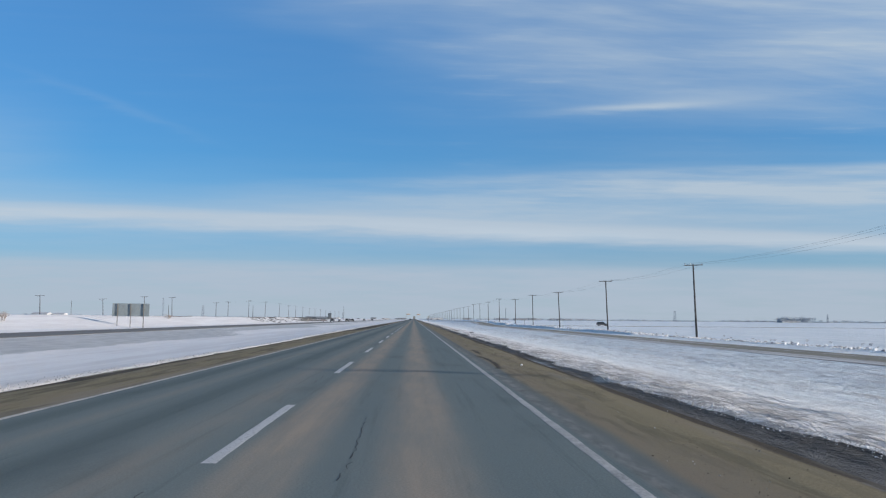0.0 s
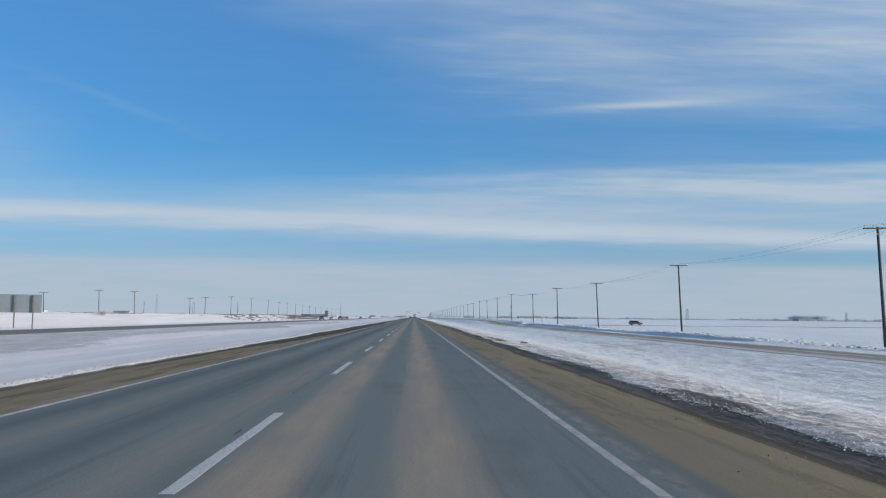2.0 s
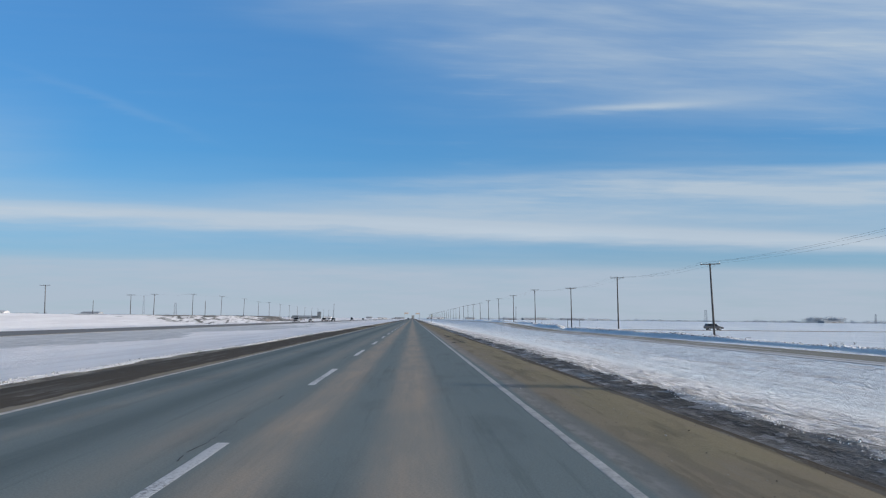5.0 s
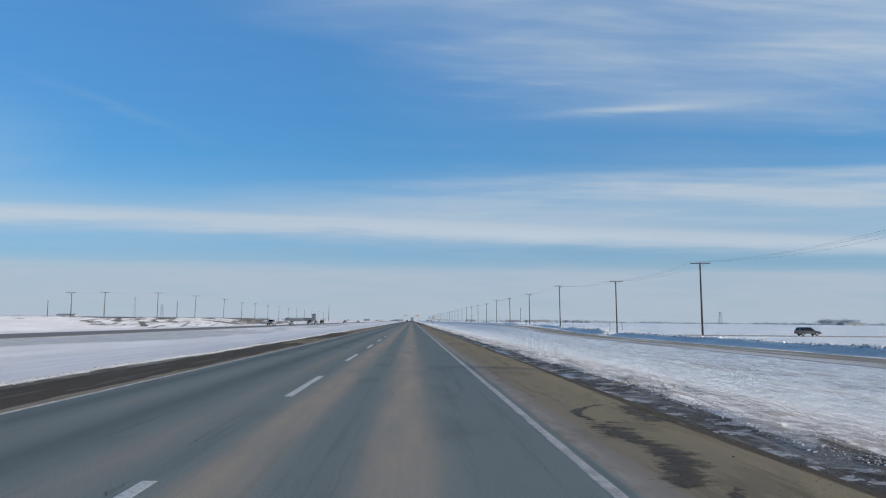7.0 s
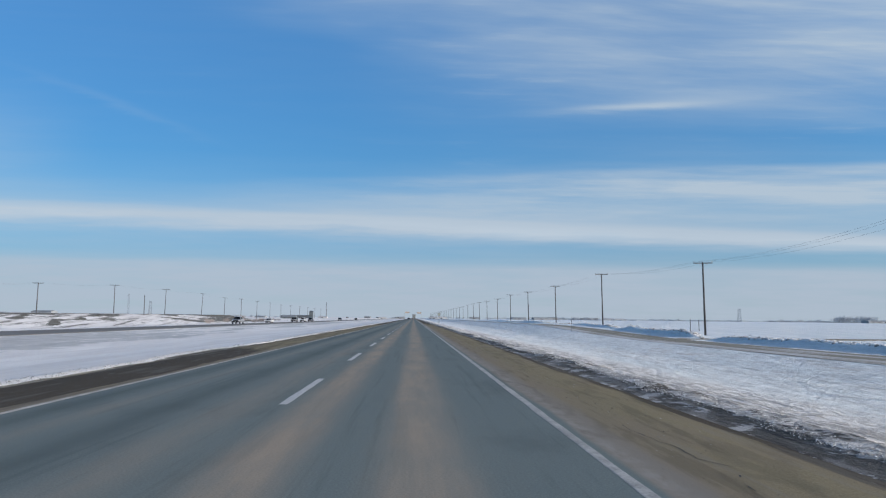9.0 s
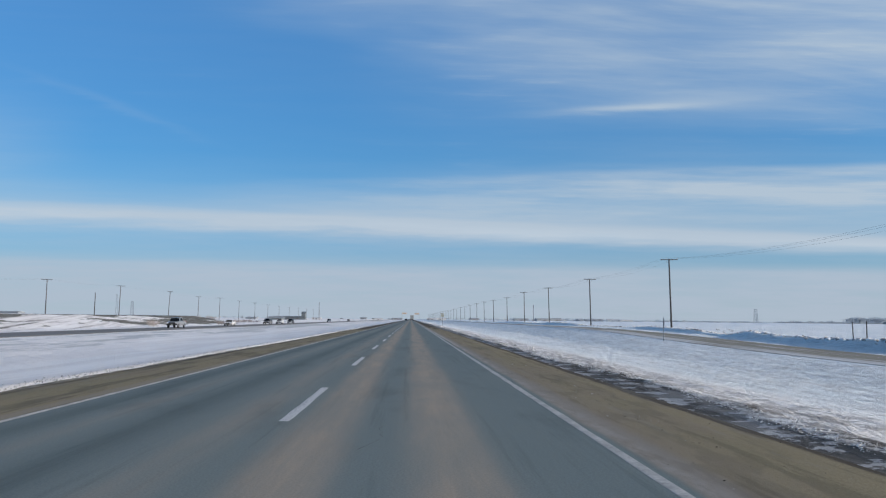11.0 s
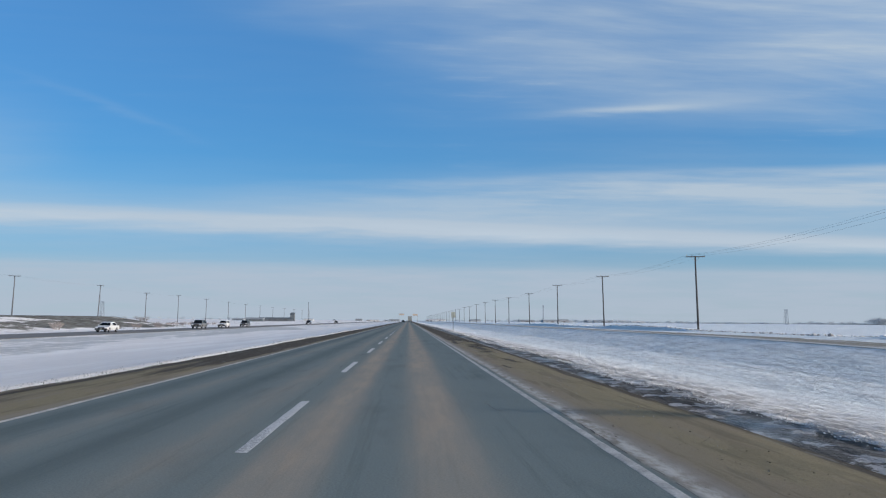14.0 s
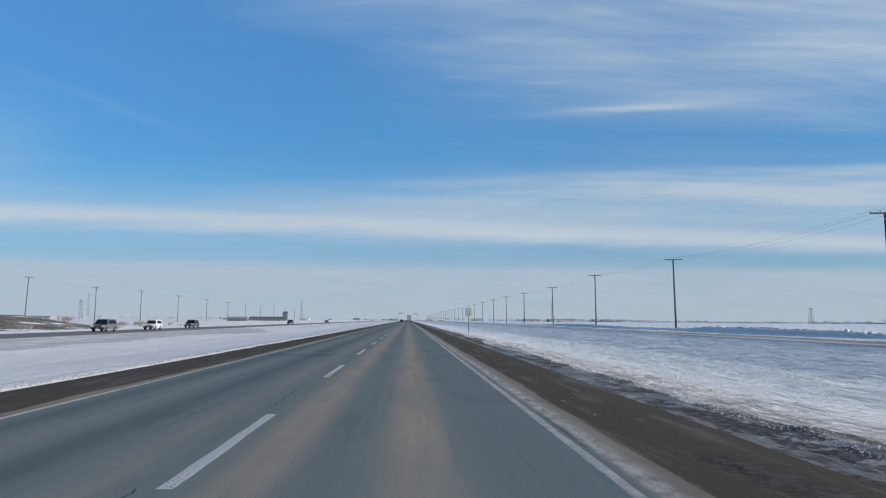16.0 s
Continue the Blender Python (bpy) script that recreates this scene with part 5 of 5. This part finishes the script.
def scatter(name, x, y, z, size, shapes, mat, seed, label, category):
    """Many small lumps joined into one sheet of stuff."""
    rng, n = np.random.default_rng(seed), len(x)
    forms = np.array([[tuple(v) for v in vs] for vs, fs in shapes])[rng.integers(0, len(shapes), n)]
    face = np.array(shapes[0][1])
    c, s = np.cos(rng.uniform(0, 6.3, (3, n))), np.sin(rng.uniform(0, 6.3, (3, n)))
    for k, (p, q) in enumerate(((1, 2), (0, 2), (0, 1))):
        u, v = forms[:, :, p].copy(), forms[:, :, q].copy()
        long = np.hypot(c[k], s[k])[:, None]
        forms[:, :, p] = (u * c[k][:, None] - v * s[k][:, None]) / long
        forms[:, :, q] = (u * s[k][:, None] + v * c[k][:, None]) / long
    squash = np.stack([rng.uniform(0.7, 1.3, n), rng.uniform(0.7, 1.4, n), rng.uniform(0.5, 0.9, n)], -1)
    verts = forms * (squash * size[:, None])[:, None, :] + np.stack([x, y, z], -1)[:, None, :]
    faces = face[None] + (np.arange(n) * forms.shape[1])[:, None, None]
    me = bpy.data.meshes.new(name)
    me.from_pydata(verts.reshape(-1, 3), [], faces.reshape(-1, 3).tolist())
    me.materials.append(mat)
    return tagged(new(name, me), label, category, kind="stuff")


SNOW_LUMP = (3.18, 23.28)


def build_clods():
    rng, many = random.Random(21), np.random.default_rng(21)
    shapes = clod_shapes(rng, 14)

    def on_land(x, y, lift):
        return lie(x, y) + crust(x, y) + lift

    y = many.uniform(2, 455, 26000)
    x = edge_right(y) + np.abs(many.normal(0, 0.28, 26000)) - 0.04
    scatter("snow_clods_right", x, y, on_land(x, y, 0.004), np.minimum(0.030, many.lognormal(-4.70, 0.38, 26000)), shapes, M_CLUMP, 1, "icy snow clods thrown along the shoulder's edge", "snow")
    y = many.uniform(8, 470, 20000)
    x = edge_left(y) - np.abs(many.normal(0, 0.26, 20000)) + 0.05
    scatter("snow_clods_left", x, y, on_land(x, y, 0.004), np.minimum(0.032, many.lognormal(-4.65, 0.38, 20000)), shapes, M_GREYCLOD, 2, "icy snow clods along the median's edge", "snow")
    y = many.uniform(20, 560, 60000)
    h, open_field = windrow(y), ((y > 236) & (y < 318)) | (y < 200)
    keep = many.random(60000) < 0.05 + h * h * np.where(open_field, 3.2, 0.7)
    y, h, open_field = y[keep], h[keep], open_field[keep]
    x = 38.9 + np.abs(many.normal(0, 2.3, len(y))) * np.where(open_field, 1.0, 0.35) + many.uniform(0, 0.3, len(y))
    scatter("snow_clods_bank", x, y, on_land(x, y, 0.03), np.minimum(0.26, many.lognormal(-2.3, 0.45, len(y))), shapes, M_CLUMP, 3, "broken snow blocks on the ploughed bank", "snow")
    # frosted stubble that stands along both snow edges
    verts, faces = [], []
    for side, count in ((1, 12000), (-1, 5000)):
        ya = np.array([rng.uniform(2, 460) for _ in range(count)])
        off = np.array([abs(rng.gauss(0.0, 0.16)) + 0.01 for _ in range(count)])
        xs = edge_right(ya) + off if side > 0 else edge_left(ya) - off
        zs = lie(xs, ya) + crust(xs, ya)
        for x, y, z in zip(xs, ya, zs):
            h, r, n = rng.uniform(0.015, 0.045), rng.uniform(0.005, 0.012), len(verts)
            for q in (0.0, 2.1, 4.2):
                verts.append((x + r * math.cos(q), y + r * math.sin(q), z - 0.01))
            verts.append((x + rng.uniform(-0.03, 0.03), y + rng.uniform(-0.03, 0.03), z + h))
            faces += [(n, n + 1, n + 3), (n + 1, n + 2, n + 3), (n + 2, n, n + 3)]
    me = bpy.data.meshes.new("frosted_stubble")
    me.from_pydata(verts, [], faces)
    me.materials.append(M_FROST)
    tagged(new("frosted_stubble", me), "frosted grass stubble along the snow's edges", "grass", kind="stuff")
    # pebbles and crumbs of ice on the shoulders
    x, y = many.uniform(2.1, 3.9, 30000), many.uniform(3, 440, 30000)
    keep = many.random(30000) < 0.10 + 0.6 * np.exp(-(((x - 2.75) / 0.35) ** 2)) * (0.5 + 0.5 * np.sin(y * 0.35) * np.sin(y * 0.093))
    x, y = x[keep], y[keep]
    scatter("shoulder_grit", x, y, 0 * x, np.minimum(0.014, many.lognormal(-5.1, 0.35, len(x))), shapes, material("mixed_pebbles", build_pebble), 4, "loose grit and pebbles on the dirty shoulder", "gravel")
    lump = base("snow_lump", pose(SNOW_LUMP[0], SNOW_LUMP[1], 0.0, 0, 0, 30), "small white snow lump lying on the shoulder", "snow lump")
    bm = bmesh.new()
    bmesh.ops.create_icosphere(bm, subdivisions=2, radius=0.03)
    for v in bm.verts:
        v.co = Vector((v.co.x * 1.1, v.co.y, v.co.z * 0.85 + 0.021)) * rng.uniform(0.9, 1.12)
    part("lump", bm, M_CLUMP, lump)


def shrub_mesh(rng, tall, spread, stems, name, thick=0.012, twigs=5, mat=M_TWIG):
    """Bare forking stems as thin three-sided rods."""
    verts, faces = [], []

    def stick(a, b, r0, r1):
        d = (b - a).normalized()
        u = d.orthogonal().normalized()
        v = d.cross(u)
        n = len(verts)
        for c, r in ((a, r0), (b, r1)):
            for q in (0, 2.094, 4.189):
                verts.append(c + (u * math.cos(q) + v * math.sin(q)) * r)
        for j in range(3):
            faces.append((n + j, n + (j + 1) % 3, n + 3 + (j + 1) % 3, n + 3 + j))

    def grow(a, way, length, r, depth):
        b = a + way * length
        stick(a, b, r, r * 0.7)
        if depth:
            for _ in range(rng.randint(2, twigs if depth > 1 else 3)):
                w = (way + Vector((rng.uniform(-0.8, 0.8), rng.uniform(-0.8, 0.8), rng.uniform(-0.2, 0.5)))).normalized()
                grow(a.lerp(b, rng.uniform(0.45, 1.0)), w, length * rng.uniform(0.45, 0.8), r * 0.6, depth - 1)

    for _ in range(stems):
        q, o = rng.uniform(0, 6.3), rng.uniform(0, spread * 0.35)
        w = Vector((math.cos(q) * rng.uniform(0, 0.6), math.sin(q) * rng.uniform(0, 0.6), 1)).normalized()
        grow(Vector((math.cos(q) * o, math.sin(q) * o, -0.1)), w, tall * rng.uniform(0.35, 0.55), thick, 3)
    me = bpy.data.meshes.new(name)
    me.from_pydata(verts, [], faces)
    me.materials.append(mat)
    return me


def build_plants():
    rng = random.Random(33)
    meshes = [shrub_mesh(rng, 2.0, 2.6, 30, "shrub", 0.020, 5, M_BRUSH) for _ in range(4)]
    spots = [(-76, 586, 1.0), (-63, 499, 0.8), (-61, 470, 0.9), (-60, 533, 0.7), (-61, 552, 0.8), (-72, 238, 0.7), (-70, 120, 0.8), (-69, 131, 0.7), (-71, 140, 0.9)]
    spots += [(-70 + 1.6 * math.sin(i * 2.3), 590 + 3.6 * i, 0.42 + 0.25 * math.sin(i * 1.3) ** 2) for i in range(15)]
    for i, (x, y, s) in enumerate(spots):
        ob = new("shrub", meshes[i % 4])
        ob.matrix_basis = pose(x, y, height(x, y), 0, 0, rng.uniform(0, 360)) @ Matrix.Diagonal((s * 1.3, s * 1.3, s, 1))
        tagged(ob, "bare leafless shrub at the foot of the bank", "shrub", "shrubs on the far verge")
    tuft = [shrub_mesh(rng, 0.5, 0.4, 9, "grass_tuft", 0.005, 3) for _ in range(3)]
    for i in range(60):
        x, y = rng.uniform(42, 52), rng.uniform(60, 420)
        ob = new("grass_tuft", tuft[i % 3])
        ob.matrix_basis = pose(x, y, height(x, y), 0, 0, rng.uniform(0, 360))
        tagged(ob, "dry grass tuft poking through the snow", "grass", "tufts in the field")
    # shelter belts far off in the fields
    trees = [shrub_mesh(rng, 8.5, 6.0, 12, "bare_tree", 0.10, 5, M_HAZETWIG) for _ in range(5)]
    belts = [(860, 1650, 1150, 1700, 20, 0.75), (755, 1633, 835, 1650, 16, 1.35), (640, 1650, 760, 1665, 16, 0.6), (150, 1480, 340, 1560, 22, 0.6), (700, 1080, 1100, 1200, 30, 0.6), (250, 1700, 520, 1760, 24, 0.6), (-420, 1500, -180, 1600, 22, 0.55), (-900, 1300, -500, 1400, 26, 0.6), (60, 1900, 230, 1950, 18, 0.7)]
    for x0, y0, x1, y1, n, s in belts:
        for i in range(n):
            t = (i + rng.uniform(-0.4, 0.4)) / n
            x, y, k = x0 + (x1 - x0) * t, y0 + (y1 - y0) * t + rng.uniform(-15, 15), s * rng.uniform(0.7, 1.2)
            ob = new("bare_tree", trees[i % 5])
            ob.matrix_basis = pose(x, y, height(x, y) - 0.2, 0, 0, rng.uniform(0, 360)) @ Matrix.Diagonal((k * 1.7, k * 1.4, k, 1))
            tagged(ob, "leafless tree in a distant shelter belt, haze put into its colour", "tree", "distant shelter belts")
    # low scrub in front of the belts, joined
    low = [shrub_mesh(rng, 3.2, 6.0, 16, "hedge_scrub", 0.06, 4, M_HAZETWIG) for _ in range(3)]
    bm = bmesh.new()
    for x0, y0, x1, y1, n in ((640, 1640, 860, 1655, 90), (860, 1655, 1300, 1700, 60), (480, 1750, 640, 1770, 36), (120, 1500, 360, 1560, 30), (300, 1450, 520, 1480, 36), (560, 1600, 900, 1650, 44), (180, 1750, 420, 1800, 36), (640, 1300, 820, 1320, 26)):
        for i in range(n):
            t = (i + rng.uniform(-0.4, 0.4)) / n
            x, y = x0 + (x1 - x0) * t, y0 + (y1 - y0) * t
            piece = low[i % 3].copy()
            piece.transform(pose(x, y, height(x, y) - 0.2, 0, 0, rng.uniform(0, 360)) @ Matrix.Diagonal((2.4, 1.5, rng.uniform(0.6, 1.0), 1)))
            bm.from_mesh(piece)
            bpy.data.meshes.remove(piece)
    tagged(new("hedge_scrub", mesh_of("hedge_scrub", bm, M_HAZETWIG)), "low leafless scrub along distant field edges", "shrub", kind="stuff")


def barn(m, wide, deep, eave, ridge, wall, label, group="farm buildings far off"):
    top = base("farm_building", m, label, "building", group)
    part("shell", box(0, 0, eave / 2 - 0.2, wide, deep, eave + 0.4), wall, top)
    bm = bmesh.new()
    w, d = wide / 2 + 0.3, deep / 2 + 0.3
    a = [bm.verts.new(p) for p in ((-w, -d, eave), (w, -d, eave), (w, 0, ridge), (-w, 0, ridge), (-w, d, eave), (w, d, eave))]
    for f in ((0, 1, 2, 3), (3, 2, 5, 4), (1, 5, 2), (0, 3, 4), (0, 4, 5, 1)):
        bm.faces.new([a[i] for i in f])
    part("roof", bm, M_ROOF if wall is M_BARNLIGHT else M_BARN, top)
    part("door", box(0, -deep / 2 - 0.03, eave * 0.35, wide * 0.18, 0.06, eave * 0.7), M_SIGNDARK, top)
    for s in (-1, 1):
        part("window", box(s * wide * 0.3, -deep / 2 - 0.02, eave * 0.55, wide * 0.08, 0.05, eave * 0.25), M_GLASS, top)
    return top


def build_distance():
    # elevator-like shed with a taller end block, left of the oncoming road
    x, y = -152, 1287
    top = base("storage_shed", pose(x, y, height(x, y)), "long low dark shed with a taller block at one end", "building")
    part("long_wall", box(-1, 0, 1.3, 40, 12, 3.0, 0.05), M_SHED, top)
    part("roof", side_shape([(-6.4, 2.8), (6.4, 2.8), (0.0, 4.4)], 20.4), M_SHED, top)
    part("end_block", box(18.0, 0, 4.0, 4.6, 8, 8.4, 0.05), M_SHED, top)
    part("end_roof", side_shape([(-4.4, 8.1), (4.4, 8.1), (1.5, 10.2)], 2.5), M_SHED, top).location = (18.0, 0, 0)
    for i in range(5):
        part("door", box(-13 + 6 * i, -6.05, 1.5, 3.2, 0.08, 3.0), M_SIGNDARK, top)
    barn(pose(-101, 886, height(-101, 886), 0, 0, 4), 11, 9, 1.5, 2.6, M_SHED, "low dark machine shed beyond the bank, snow about it")
    spots = [(-60, 1750, 26, 9, 3.2, 5.0, 1), (-95, 1900, 18, 9, 3.5, 6.0, 0), (-160, 1650, 22, 10, 3.5, 5.5, 1), (-30, 2050, 30, 12, 4.0, 6.5, 0), (268, 1545, 14, 12, 4.6, 6.0, 0), (292, 1552, 40, 12, 4.0, 5.4, 0), (325, 1560, 26, 11, 3.6, 5.6, 1), (222, 1500, 20, 12, 4.6, 6.4, 0), (206, 1495, 14, 10, 3.4, 5.6, 1), (160, 1440, 30, 12, 3.4, 5.0, 0), (35, 1600, 24, 10, 3.4, 5.2, 1), (52, 1720, 30, 10, 3.6, 5.6, 1), (120, 1800, 26, 12, 4.0, 6.0, 0), (190, 1420, 34, 12, 3.6, 5.4, 0), (240, 1560, 20, 10, 3.2, 5.2, 1), (560, 1180, 40, 14, 3.4, 5.0, 0), (330, 1500, 28, 10, 3.2, 4.6, 1), (-240, 1500, 24, 10, 3.0, 4.0, 0), (-310, 1100, 26, 10, 2.6, 3.4, 0), (-420, 1000, 30, 10, 2.6, 3.4, 0), (-360, 820, 22, 9, 2.2, 3.0, 0), (-410, 900, 26, 10, 4.6, 6.6, 1), (-392, 905, 18, 10, 4.2, 6.2, 1), (-304, 900, 24, 10, 5.2, 6.6, 0)]
    for x, y, w, d, e, r, pale in spots:
        barn(pose(x, y, height(x, y), 0, 0, 8 * math.sin(x)), w * 0.7, d, e * 0.7, r * 0.7, M_BARNLIGHT if pale else M_BARN, "pale farm building with a snowy roof far across the fields" if pale else "dark farm building with a low roof far across the fields")
    # slim lattice masts
    for x, y, tall, w in ((371.6, 1129, 14.6, 3.4), (-590, 1910, 44, 3.4), (-299.6, 1152, 17.5, 3.0), (604, 1150, 12, 2.0)):
        z = height(x, y)
        top = base("lattice_mast", pose(x, y, z), "slim steel lattice mast far off in the snow", "mast", "lattice masts")
        for sx in (-1, 1):
            for sy in (-1, 1):
                part("leg", rod((sx * w / 2, sy * w / 2, -0.3), (sx * w / 3.2, sy * w / 3.2, tall), 0.22, 0.16, 6), M_FARMAST, top)
        for i in range(5):
            q0, q1 = tall * i / 5, tall * (i + 1) / 5
            f0, f1 = w / 2 - (w / 2 - w / 3.2) * i / 5, w / 2 - (w / 2 - w / 3.2) * (i + 1) / 5
            part("strut", rod((-f0, -f0, q0), (f1, -f1, q1), 0.09, 0.09, 5), M_FARMAST, top)
            part("strut", rod((f0, f0, q0), (-f1, f1, q1), 0.09, 0.09, 5), M_FARMAST, top)
        part("head", box(0, 0, tall, w * 0.7, w * 0.7, 0.5), M_FARMAST, top)
    x, y = 128.4, 1115.7
    top = base("relay_mast", pose(x, y, height(x, y)), "thin grey relay mast far off beside the poles", "mast")
    part("pole", rod((0, 0, -0.5), (0, 0, 17.0), 0.42, 0.30, 10), M_FARMAST, top, smooth=True)
    part("antenna", box(0, 0, 15.6, 1.0, 0.5, 2.2, 0.05), M_FARMAST, top)
    part("foot", box(0, 0, 0.2, 1.6, 1.6, 0.5, 0.03), M_FARMAST, top)


build_ground()
build_roads()
build_right_poles()
build_left_poles()
build_billboard()
build_signs()
build_vehicles()
build_block()
build_marker_posts()
build_clods()
build_plants()
build_distance()
